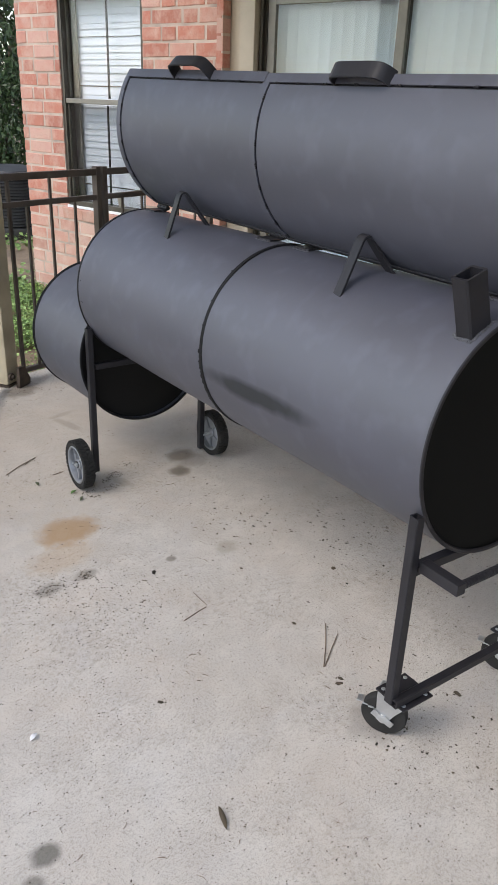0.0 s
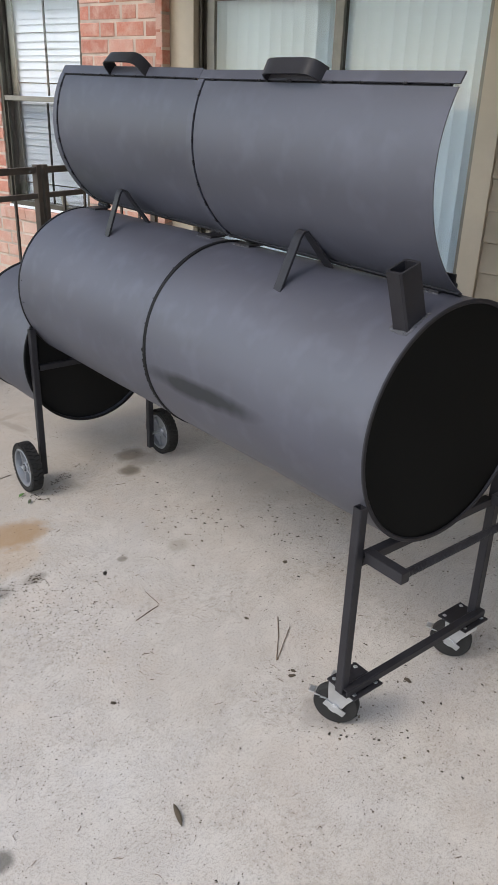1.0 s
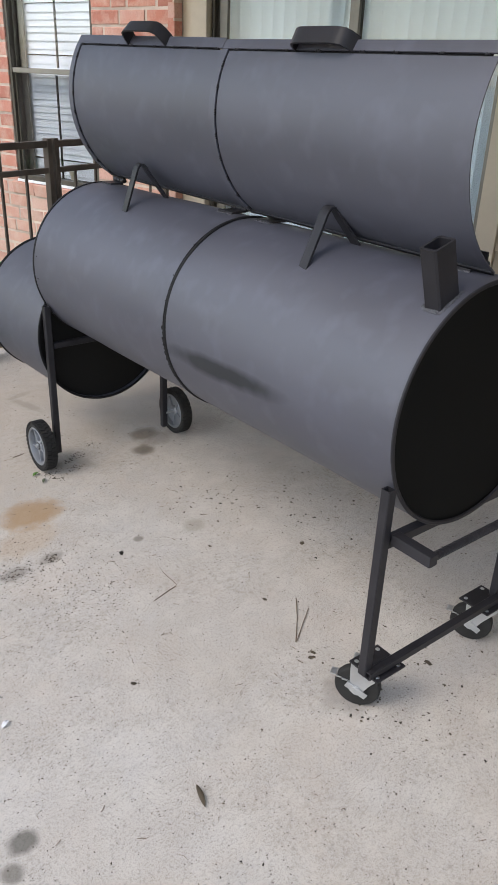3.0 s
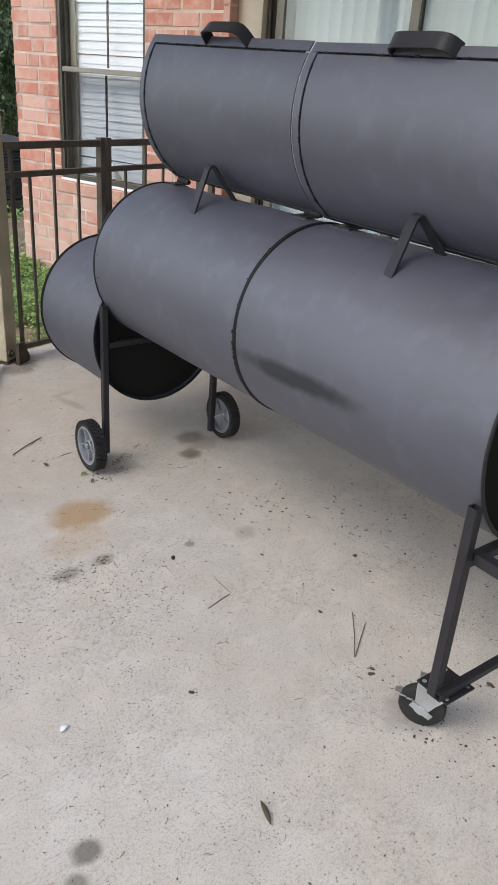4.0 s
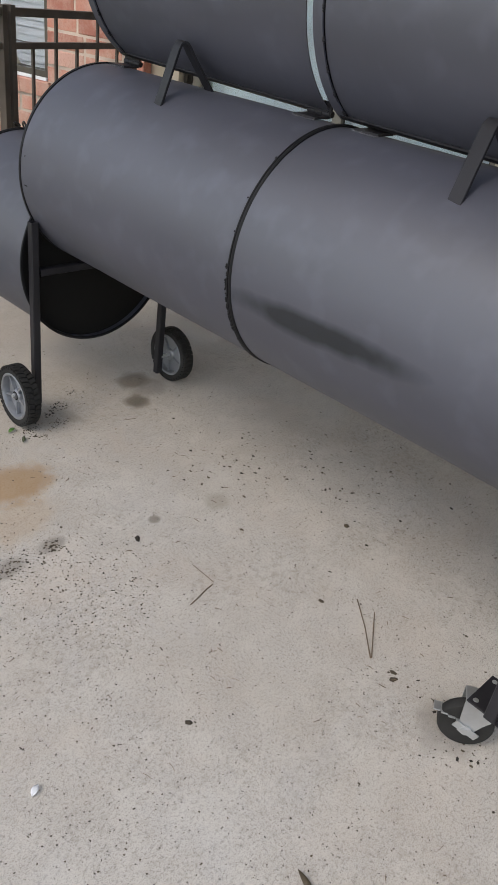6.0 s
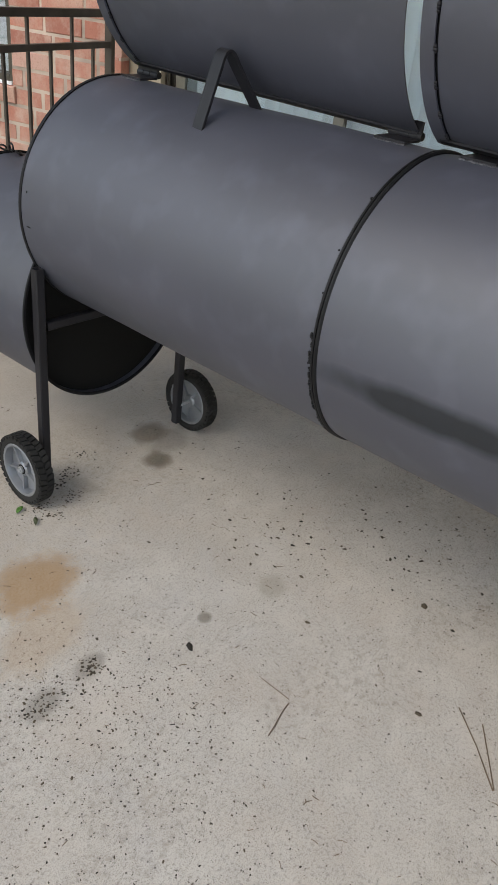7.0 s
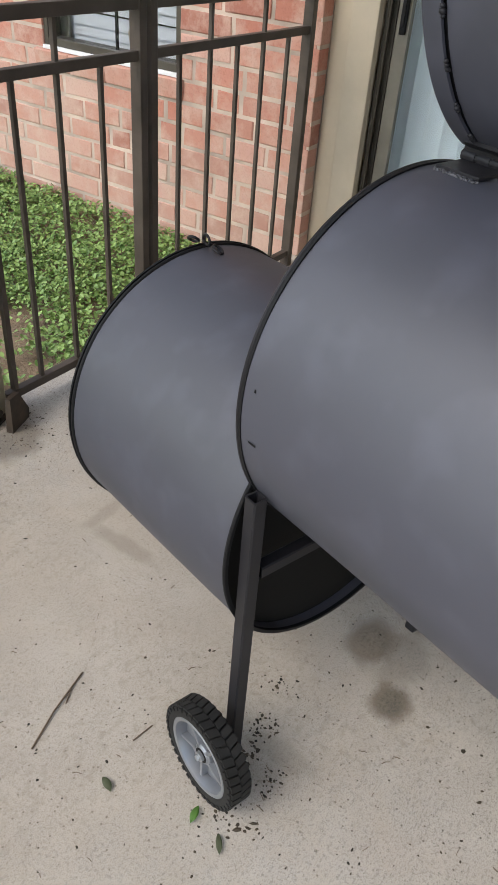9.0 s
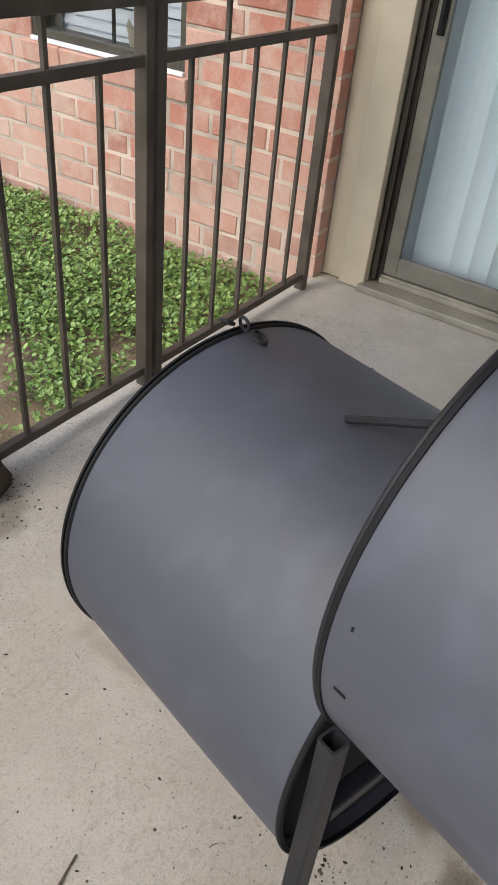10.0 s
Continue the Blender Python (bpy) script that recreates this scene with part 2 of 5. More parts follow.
def glass_material(name, tint):
    """Thin window glass: straight through, with a mirror gloss by angle."""
    m = bpy.data.materials.new(name)
    m.use_nodes = True
    n, l = m.node_tree.nodes, m.node_tree.links
    n.remove(n["Principled BSDF"])
    clear, gloss, mix, angle = n.new("ShaderNodeBsdfTransparent"), n.new("ShaderNodeBsdfGlossy"), n.new("ShaderNodeMixShader"), n.new("ShaderNodeLayerWeight")
    clear.inputs[0].default_value = (*tint, 1)
    gloss.inputs["Roughness"].default_value = 0.015
    angle.inputs[0].default_value = 0.5
    rise = calc(n, l, "POWER", angle.outputs["Facing"], 5.0)
    l.new(calc(n, l, "ADD", calc(n, l, "MULTIPLY", rise, 0.9), 0.035), mix.inputs[0])
    l.new(clear.outputs[0], mix.inputs[1])
    l.new(gloss.outputs[0], mix.inputs[2])
    l.new(mix.outputs[0], n["Material Output"].inputs[0])
    return m


PAINT_DARK, PAINT_LITE, PAINT_ROUGH, PAINT_SPEC = (0.040, 0.0412, 0.056), (0.060, 0.062, 0.084), 0.54, 0.95
PAINT = paint_material("black_heat_paint")
PAINT_SOOT = paint_material("black_heat_paint_sooty", soot=True)
FRAME_PAINT = plain("black_frame_paint", (0.021, 0.020, 0.023), 0.45, 0.0, 0.25, 200, 12, 0.08, spec=0.25)
RIM_PAINT = plain("black_rim_paint", (0.008, 0.008, 0.009), 0.6, 0.0, 0.3, 250, 20, 0.1, spec=0.25)
# drum black taken far darker: the unlit end's shade is in this colour
CAP = plain("matte_black_shaded_end_paint", (0.0055, 0.0055, 0.005), 0.7, 0.0, 0.25, 220, 7, 0.08, spec=0.1)
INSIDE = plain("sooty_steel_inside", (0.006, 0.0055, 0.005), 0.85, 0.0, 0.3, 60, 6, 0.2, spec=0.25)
WELD_GREY = plain("greyed_weld", (0.10, 0.10, 0.11), 0.55, 0.3, 0.4, 300, 60, 0.4)
ZINC = plain("zinc_plate", (0.52, 0.53, 0.54), 0.34, 0.75, 0.15, 150, 20, 0.1)
RUBBER = plain("tyre_rubber", (0.022, 0.021, 0.020), 0.75, 0.0, 0.3, 120, 14, 0.3, spec=0.25)
SILVER = plain("silver_plastic_rim", (0.27, 0.28, 0.30), 0.36, 0.55, 0.12, 90, 18, 0.08)
RAIL = plain("bronze_rail_paint", (0.088, 0.070, 0.058), 0.45, 0.0, 0.3, 120, 9, 0.15, spec=0.25)
CONCRETE = concrete_material()
BRICK = brick_material()
MORTAR = plain("mortar", (0.50, 0.40, 0.335), 0.95, 0.0, 0.35, 140, 5, 0.5, 0.003)
TAN = plain("tan_trim_paint", (0.52, 0.44, 0.335), 0.6, 0.0, 0.1, 40, 3, 0.15)
SIDING = plain("tan_siding_paint", (0.36, 0.30, 0.225), 0.65, 0.0, 0.14, 30, 4, 0.25, 0.002, 0.25)
CEILING = plain("ceiling_paint", (0.55, 0.50, 0.42), 0.8, 0.0, 0.1, 30, 2, 0.1)
BRONZE = plain("bronze_aluminium", (0.085, 0.075, 0.062), 0.4, 0.5, 0.2, 100, 10, 0.08)
STILE = plain("grey_aluminium_stile", (0.23, 0.215, 0.185), 0.45, 0.4, 0.15, 100, 10, 0.08)
ALU = plain("worn_aluminium", (0.36, 0.33, 0.28), 0.45, 0.5, 0.15, 100, 10, 0.1)
BLIND = plain("white_vinyl_blind", (0.72, 0.75, 0.79), 0.5, 0.0, 0.04, 40, 4, 0.03)
VANE = plain("white_vane_vinyl", (0.80, 0.87, 0.93), 0.5, 0.0, 0.03, 40, 4, 0.03)
GLASS = glass_material("window_glass", (0.96, 0.98, 0.98))
SCREENED = glass_material("screened_glass", (0.84, 0.85, 0.86))
TINTED = glass_material("tinted_glass", (0.95, 0.96, 0.97))
ROOM = plain("room_wall_paint", (0.45, 0.44, 0.42), 0.9, 0.0, 0.08, 20, 2, 0.05)
SOIL = plain("bare_soil", (0.23, 0.165, 0.11), 0.95, 0.0, 0.4, 70, 3, 0.8, 0.01)
POST_WOOD = plain("painted_post_wood", (0.40, 0.34, 0.24), 0.7, 0.0, 0.25, 45, 5, 0.4, 0.002)
RUSTY = plain("rusty_bracket", (0.060, 0.042, 0.030), 0.75, 0.2, 0.5, 120, 25, 0.4)
CLOVER = leaf_material("clover_leaf", (0.085, 0.17, 0.035), (0.29, 0.43, 0.125))
FOLIAGE = leaf_material("tree_leaf", (0.012, 0.028, 0.008), (0.05, 0.09, 0.025))
BARK = plain("bark", (0.09, 0.07, 0.05), 0.9, 0.0, 0.3, 40, 8, 0.8, 0.01)
DIRT = leaf_material("dirt_crumb", (0.02, 0.016, 0.012), (0.10, 0.075, 0.05), 0.9)
TWIG = plain("dry_twig", (0.15, 0.105, 0.07), 0.85, 0.0, 0.3, 90, 12, 0.4)
DRY_LEAF = plain("dry_leaf", (0.11, 0.085, 0.055), 0.7, 0.0, 0.3, 80, 20, 0.3)
GREEN_LEAF = plain("fresh_leaf", (0.10, 0.22, 0.04), 0.5, 0.0, 0.2, 80, 20, 0.2)
SPRIG = plain("wilted_leaf", (0.10, 0.115, 0.06), 0.7, 0.0, 0.35, 80, 20, 0.3)
PAPER = plain("white_scrap", (0.75, 0.76, 0.78), 0.5, 0.0, 0.05, 60, 20, 0.1)
UNIT_GREY = plain("dark_unit_enamel", (0.055, 0.055, 0.058), 0.5, 0.1, 0.2, 60, 6, 0.1)


# ---- mesh helpers ----
def finish(bm, smooth=False, angle=None):
    bmesh.ops.recalc_face_normals(bm, faces=bm.faces)
    for f in bm.faces:
        f.smooth = smooth
    if smooth and angle:
        for e in bm.edges:
            if len(e.link_faces) == 2 and e.calc_face_angle(0) > radians(angle):
                e.smooth = False
    return bm


def mesh_of(name, bm, material):
    me = bpy.data.meshes.new(name)
    bm.to_mesh(me)
    bm.free()
    me.materials.append(material)
    return me


def part(name, bm, material, parent, label="", m=None):
    """One mesh object under a thing or part (or a thing of its own, with no parent)."""
    ob = new(name, mesh_of(name, bm, material))
    ob.parent = parent
    if m is not None:
        ob.matrix_basis = m
    if label:
        tagged(ob, label)
    return ob


def box(x0, x1, y0, y1, z0, z1, bevel=0.0, bm=None):
    own = bmesh.new()
    bmesh.ops.create_cube(own, size=1.0)
    for v in own.verts:
        v.co = ((x0 + x1) / 2 + v.co.x * (x1 - x0), (y0 + y1) / 2 + v.co.y * (y1 - y0), (z0 + z1) / 2 + v.co.z * (z1 - z0))
    if bevel:
        bmesh.ops.bevel(own, geom=own.edges[:], offset=bevel, segments=2, affect="EDGES", profile=0.6)
    if bm is None:
        return finish(own)
    return join(bm, own)


def join(bm, other, m=None):
    if m is not None:
        bmesh.ops.transform(other, matrix=m, verts=other.verts)
    me = bpy.data.meshes.new("joined")
    other.to_mesh(me)
    other.free()
    bm.from_mesh(me)
    bpy.data.meshes.remove(me)
    return bm


def lathe(profile, segments=64, closed=True):
    """Turns (radius, along) points round the y axis."""
    bm = bmesh.new()
    rings = []
    for r, y in profile:
        if r < 1e-6:
            rings.append([bm.verts.new((0, y, 0))])
        else:
            rings.append([bm.verts.new((r * math.cos(2 * math.pi * i / segments), y, r * math.sin(2 * math.pi * i / segments))) for i in range(segments)])
    pairs = list(zip(rings, rings[1:]))
    if closed:
        pairs.append((rings[-1], rings[0]))
    for a, b in pairs:
        for i in range(segments):
            j = (i + 1) % segments
            if len(a) == 1 and len(b) == 1:
                continue
            if len(a) == 1:
                bm.faces.new((a[0], b[j], b[i]))
            elif len(b) == 1:
                bm.faces.new((a[i], a[j], b[0]))
            else:
                bm.faces.new((a[i], a[j], b[j], b[i]))
    return finish(bm, True, 35)


def arc_shell(radius, thick, a0, a1, y0, y1, cols=40, rows=1, wave=0.0):
    """Part of a tube wall round the y axis, angles in degrees from +x towards +z."""
    bm = bmesh.new()
    grid = []
    for k in range(2):
        r0 = radius - k * thick
        sheet = []
        for i in range(cols + 1):
            a = radians(a0 + (a1 - a0) * i / cols)
            row = []
            for j in range(rows + 1):
                y = y0 + (y1 - y0) * j / rows
                r = r0 + wave * noise.noise((math.cos(a) * 1.6, y * 3.5, math.sin(a) * 1.6))
                row.append(bm.verts.new((r * math.cos(a), y, r * math.sin(a))))
            sheet.append(row)
        grid.append(sheet)
    for k in range(2):
        for i in range(cols):
            for j in range(rows):
                bm.faces.new((grid[k][i][j], grid[k][i + 1][j], grid[k][i + 1][j + 1], grid[k][i][j + 1]))
    for i in range(cols):
        for j in (0, rows):
            bm.faces.new((grid[0][i][j], grid[0][i + 1][j], grid[1][i + 1][j], grid[1][i][j]))
    for j in range(rows):
        for i in (0, cols):
            bm.faces.new((grid[0][i][j], grid[0][i][j + 1], grid[1][i][j + 1], grid[1][i][j]))
    return finish(bm, True, 35)


def sweep(points, radius, sides=8, bm=None, closed=False):
    """A round bar along points."""
    own = bmesh.new() if bm is None else bm
    pts = [Vector(p) for p in points]
    rings = []
    side = None
    for i, p in enumerate(pts):
        a = pts[i - 1] if i or closed else pts[i]
        b = pts[(i + 1) % len(pts)] if i + 1 < len(pts) or closed else pts[i]
        d = (b - a).normalized()
        if side is None:
            side = d.orthogonal().normalized()
        side = (side - d * side.dot(d)).normalized()
        up = d.cross(side)
        r = radius[i] if isinstance(radius, (list, tuple)) else radius
        rings.append([own.verts.new(p + r * (math.cos(2 * math.pi * k / sides) * side + math.sin(2 * math.pi * k / sides) * up)) for k in range(sides)])
    for a, b in list(zip(rings, rings[1:])) + ([(rings[-1], rings[0])] if closed else []):
        for k in range(sides):
            own.faces.new((a[k], a[(k + 1) % sides], b[(k + 1) % sides], b[k]))
    if not closed:
        own.faces.new(rings[0])
        own.faces.new(rings[-1])
    return finish(own, True, 40) if bm is None else own


def strap(points, across, width, thick):
    """A flat bar bent along points; across is the direction of its width."""
    bm = bmesh.new()
    pts, w = [Vector(p) for p in points], Vector(across).normalized() * width / 2
    rings = []
    for i, p in enumerate(pts):
        d = (pts[min(i + 1, len(pts) - 1)] - pts[max(i - 1, 0)]).normalized()
        up = d.cross(w).normalized() * thick / 2
        rings.append([bm.verts.new(p + s * w + u * up) for s, u in ((-1, -1), (1, -1), (1, 1), (-1, 1))])
    for a, b in zip(rings, rings[1:]):
        for k in range(4):
            bm.faces.new((a[k], a[(k + 1) % 4], b[(k + 1) % 4], b[k]))
    bm.faces.new(rings[0])
    bm.faces.new(rings[-1])
    return finish(bm, True, 40)


def square_tube(p, q, w, h=None, wall=0.003, open_end=True):
    """A hollow square tube from p to q (w across, h along the other side)."""
    h = h or w
    p, q = Vector(p), Vector(q)
    d = (q - p).normalized()
    ref = Vector((0, 0, 1)) if abs(d.z) < 0.8 else Vector((0, 1, 0))
    a = d.cross(ref).normalized()
    b = a.cross(d).normalized()
    c = min(w, h) * 0.1
    out = [(-w / 2 + c, -h / 2), (w / 2 - c, -h / 2), (w / 2, -h / 2 + c), (w / 2, h / 2 - c), (w / 2 - c, h / 2), (-w / 2 + c, h / 2), (-w / 2, h / 2 - c), (-w / 2, -h / 2 + c)]
    f = 1 - 2 * wall / min(w, h)
    bm = bmesh.new()
    rings = []
    for base, k in ((p, 1.0), (q, 1.0), (q, f), (p, f)):
        rings.append([bm.verts.new(base + a * x * k + b * y * k) for x, y in out])
    for r, s in ((0, 1), (1, 2), (2, 3), (3, 0)):
        for k in range(8):
            bm.faces.new((rings[r][k], rings[r][(k + 1) % 8], rings[s][(k + 1) % 8], rings[s][k]))
    return finish(bm)


def empty(name, m):
    ob = new(name)
    ob.matrix_basis = m
    return ob


def weld_beads(points, size, seed):
    bm = bmesh.new()
    rng = random.Random(seed)
    for p in points:
        own = bmesh.new()
        bmesh.ops.create_icosphere(own, subdivisions=1, radius=size * rng.uniform(0.7, 1.3))
        for v in own.verts:
            v.co *= rng.uniform(0.75, 1.15)
        join(bm, own, Matrix.Translation(p))
    return finish(bm, True)


# ---- the large structure ----
WALL_X = 4.47
floor = part("floor", box(-3.0, 4.62, -3.0, 3.46, -0.12, 0.0, 0.006), CONCRETE, None)
tagged(floor, "weathered pale concrete patio slab with stains", "floor", kind="structure")


def ground_sheet():
    bm = bmesh.new()
    xs = [-400, -60, -15, -6, -3.2] + [-3 + 0.25 * i for i in range(1, 50)] + [12, 20, 60, 400]
    ys = [-400, -60, -15, -4] + [3.3 + 0.25 * i for i in range(30)] + [14, 25, 60, 400]
    grid = [[bm.verts.new((x, y, -0.13 + (0.03 * noise.noise((x * 0.9, y * 0.9, 0.3)) if 3.3 < y < 11 and -3 < x < 10 else 0))) for y in ys] for x in xs]
    for i in range(len(xs) - 1):
        for j in range(len(ys) - 1):
            bm.faces.new((grid[i][j], grid[i + 1][j], grid[i + 1][j + 1], grid[i][j + 1]))
    return finish(bm, True)


ground = part("ground", ground_sheet(), SOIL, None)
tagged(ground, "brown bare soil with thin patches of grass", "ground", kind="structure")

# house: brick wall backing with the window opening, then the wall with the sliding door
WIN_Y0, WIN_Y1, WIN_Z0, WIN_Z1 = 4.09, 4.965, 0.645, 2.10
BRICK_Y0, BRICK_Y1, TOP = 3.40, 5.46, 2.62
DOOR_Y0, DOOR_Y1, DOOR_Z1 = 1.37, 3.175, 2.06
SETBACK = WALL_X + 0.09      # plane of the door wall


def backing():
    bm = bmesh.new()
    x0, x1 = WALL_X + 0.0035, WALL_X + 0.22
    box(x0, x1, BRICK_Y0 - 0.009, WIN_Y0, -0.2, TOP, 0, bm)
    box(x0, x1, WIN_Y1, BRICK_Y1 - 0.006, -0.2, TOP, 0, bm)
    box(x0, x1, WIN_Y0, WIN_Y1, -0.2, WIN_Z0 - 0.03, 0, bm)
    box(x0, x1, WIN_Y0, WIN_Y1, WIN_Z1, TOP, 0, bm)
    return finish(bm)


wall_east = tagged(part("wall_east", backing(), MORTAR, None), "red brick house wall with pale mortar joints", "wall", kind="structure")


def door_wall():
    bm = bmesh.new()
    x0, x1 = SETBACK, WALL_X + 0.22
    box(x0, x1, -3.0, DOOR_Y0 - 0.012, 0.0, TOP, 0, bm)
    box(x0, x1, DOOR_Y1 + 0.012, BRICK_Y0 - 0.011, 0.0, TOP, 0, bm)
    box(x0, x1, DOOR_Y0 - 0.012, DOOR_Y1 + 0.012, DOOR_Z1 + 0.012, TOP, 0, bm)
    return finish(bm)


wall_door = tagged(part("wall_door", door_wall(), TAN, None), "tan painted house wall round the sliding door", "wall", kind="structure")
wall_north = tagged(part("wall_north", box(4.70, 9.5, 5.28, 5.45, -0.2, TOP), MORTAR, None), "plain house wall behind the brick corner", "wall", kind="structure")
# south wall is out of view, added and sized to shape the bounced light
bounce_wall_south = tagged(part("bounce_wall_south", box(1.5, 4.5, -1.75, -1.6, 0.0, TOP), TAN, None), "plain tan wall, unseen, added to bounce light into the patio", "wall", kind="structure")
ceiling = tagged(part("ceiling", box(CEIL_X, 4.7, -1.8, CEIL_Y, TOP, TOP + 0.14), CEILING, None), "plain pale patio ceiling", "ceiling", kind="structure")
room = bmesh.new()
box(8.0, 8.1, -1.0, 5.3, 0.0, TOP, 0, room)
box(4.7, 8.1, -1.1, -1.0, 0.0, TOP, 0, room)
box(4.69, 8.1, -1.1, 5.28, -0.1, 0.0, 0, room)
box(4.7, 8.1, -1.1, 5.28, TOP + 0.002, TOP + 0.1, 0, room)
box(4.7, 8.0, 3.42, 3.5, 0.0, TOP, 0, room)
tagged(part("wall_room", finish(room), ROOM, None), "plain pale walls of the rooms indoors", "wall", kind="structure")

# tan boards beside the door
tagged(part("trim", box(SETBACK - 0.046, SETBACK - 0.001, DOOR_Y1 + 0.004, DOOR_Y1 + 0.118, 0.004, TOP - 0.004, 0.004), TAN, None), "tan painted corner board beside the door", "trim", kind="structure")
trim_b = part("trim", box(SETBACK - 0.016, SETBACK - 0.0005, DOOR_Y1 + 0.120, BRICK_Y0 - 0.014, 0.004, TOP - 0.004, 0.003), TAN, None)
tagged(trim_b, "recessed tan board between brick and door", "trim", kind="structure")
trim_c = part("trim", box(SETBACK - 0.044, SETBACK - 0.001, DOOR_Y0 - 0.115, DOOR_Y0 - 0.003, 0.004, TOP - 0.004, 0.004), TAN, None)
tagged(trim_c, "tan painted door casing board", "trim", kind="structure")


# ---- sliding door, window and blinds ----
def sliding_door():
    d = empty("door_1", pose(0, 0, 0))
    tagged(d, "bronze framed sliding glass patio door, closed", "door", kind="structure")
    x = SETBACK + 0.003
    y0, y1, z1 = DOOR_Y0, DOOR_Y1, DOOR_Z1
    jamb = bmesh.new()
    box(x, x + 0.10, y1 - 0.012, y1, 0.04, z1, 0.002, jamb)
    for k, (dx, w) in enumerate(((0.0, 0.020), (0.030, 0.034), (0.060, 0.034))):
        box(x + dx, x + dx + 0.008, y1 - w, y1 - 0.012, 0.04, z1, 0.001, jamb)
    part("jamb", finish(jamb), BRONZE, d, "grooved bronze jamb")
    part("jamb", box(x, x + 0.10, y0, y0 + 0.030, 0.04, z1, 0.003), STILE, d)
    part("head", box(x, x + 0.10, y0 + 0.035, y1 - 0.035, z1 - 0.04, z1, 0.003), BRONZE, d)
    sill = bmesh.new()
    box(x - 0.075, x + 0.11, y0 - 0.05, y1 + 0.02, 0.002, 0.032, 0.004, sill)
    box(x + 0.005, x + 0.115, y0 + 0.036, y1 - 0.036, 0.033, 0.052, 0.002, sill)
    for k in range(3):
        box(x + 0.02 + 0.03 * k, x + 0.026 + 0.03 * k, y0 + 0.036, y1 - 0.036, 0.052, 0.062, 0, sill)
    part("sill", finish(sill), ALU, d, "grey aluminium threshold track")
    mid = 2.24
    for name, a, b, dx in (("fixed_panel", mid - 0.03, y1 - 0.037, 0.03), ("sliding_panel", y0 + 0.037, mid + 0.03, 0.07)):
        fr = bmesh.new()
        w = 0.055
        near = 0.012 if name == "sliding_panel" else w
        box(x + dx, x + dx + 0.028, a, a + near, 0.063, z1 - 0.042, 0.003, fr)
        box(x + dx, x + dx + 0.028, b - w, b, 0.063, z1 - 0.042, 0.003, fr)
        box(x + dx, x + dx + 0.028, a + near, b - w, 0.063, 0.14, 0.003, fr)
        box(x + dx, x + dx + 0.028, a + near, b - w, z1 - 0.09, z1 - 0.042, 0.003, fr)
        p = part(name, finish(fr), STILE if name == "fixed_panel" else BRONZE, d)
        g = part("pane", box(x + dx + 0.011, x + dx + 0.017, a + near - 0.004, b - w + 0.004, 0.136, z1 - 0.086), GLASS, p, "clear glass pane")
        g.visible_shadow = False
    pull = bmesh.new()
    box(x + 0.012, x + 0.029, y1 - 0.082, y1 - 0.058, 0.93, 1.13, 0.004, pull)
    box(x + 0.004, x + 0.014, y1 - 0.077, y1 - 0.063, 0.955, 1.105, 0.004, pull)
    part("pull_handle", finish(pull), RIM_PAINT, d, "black pull handle")
    return d


door = sliding_door()


def vertical_blind():
    d = empty("vertical_blind", pose(WALL_X + 0.245, 0, 0))
    tagged(d, "white vertical vinyl blind, drawn shut behind the glass door", "window blind")
    part("headrail", box(-0.02, 0.03, 1.24, 3.2, 2.03, 2.08, 0.004), BLIND, d)
    rng = random.Random(4)
    bm = bmesh.new()
    cols = [(-0.045, 0.0), (-0.022, 0.007), (0.0, 0.0095), (0.022, 0.007), (0.045, 0.0)]
    rows = []
    for z in (0.07, 2.03):
        rows.append([(bm.verts.new((dx, y, z)), bm.verts.new((dx + 0.0012, y, z))) for y, dx in cols])
    for k in (0, 1):
        for i in range(4):
            bm.faces.new((rows[0][i][k], rows[0][i + 1][k], rows[1][i + 1][k], rows[1][i][k]))
    for i in (0, 4):
        bm.faces.new((rows[0][i][0], rows[0][i][1], rows[1][i][1], rows[1][i][0]))
    me = mesh_of("vane", finish(bm, True, 40), VANE)
    y = 1.29
    while y < 3.16:
        v = new("vane", me)
        v.parent = d
        v.matrix_basis = pose(0.004, y, 0, 0, 0, 19 + rng.uniform(-5, 5))
        y += 0.079
    return d


vertical_blind()


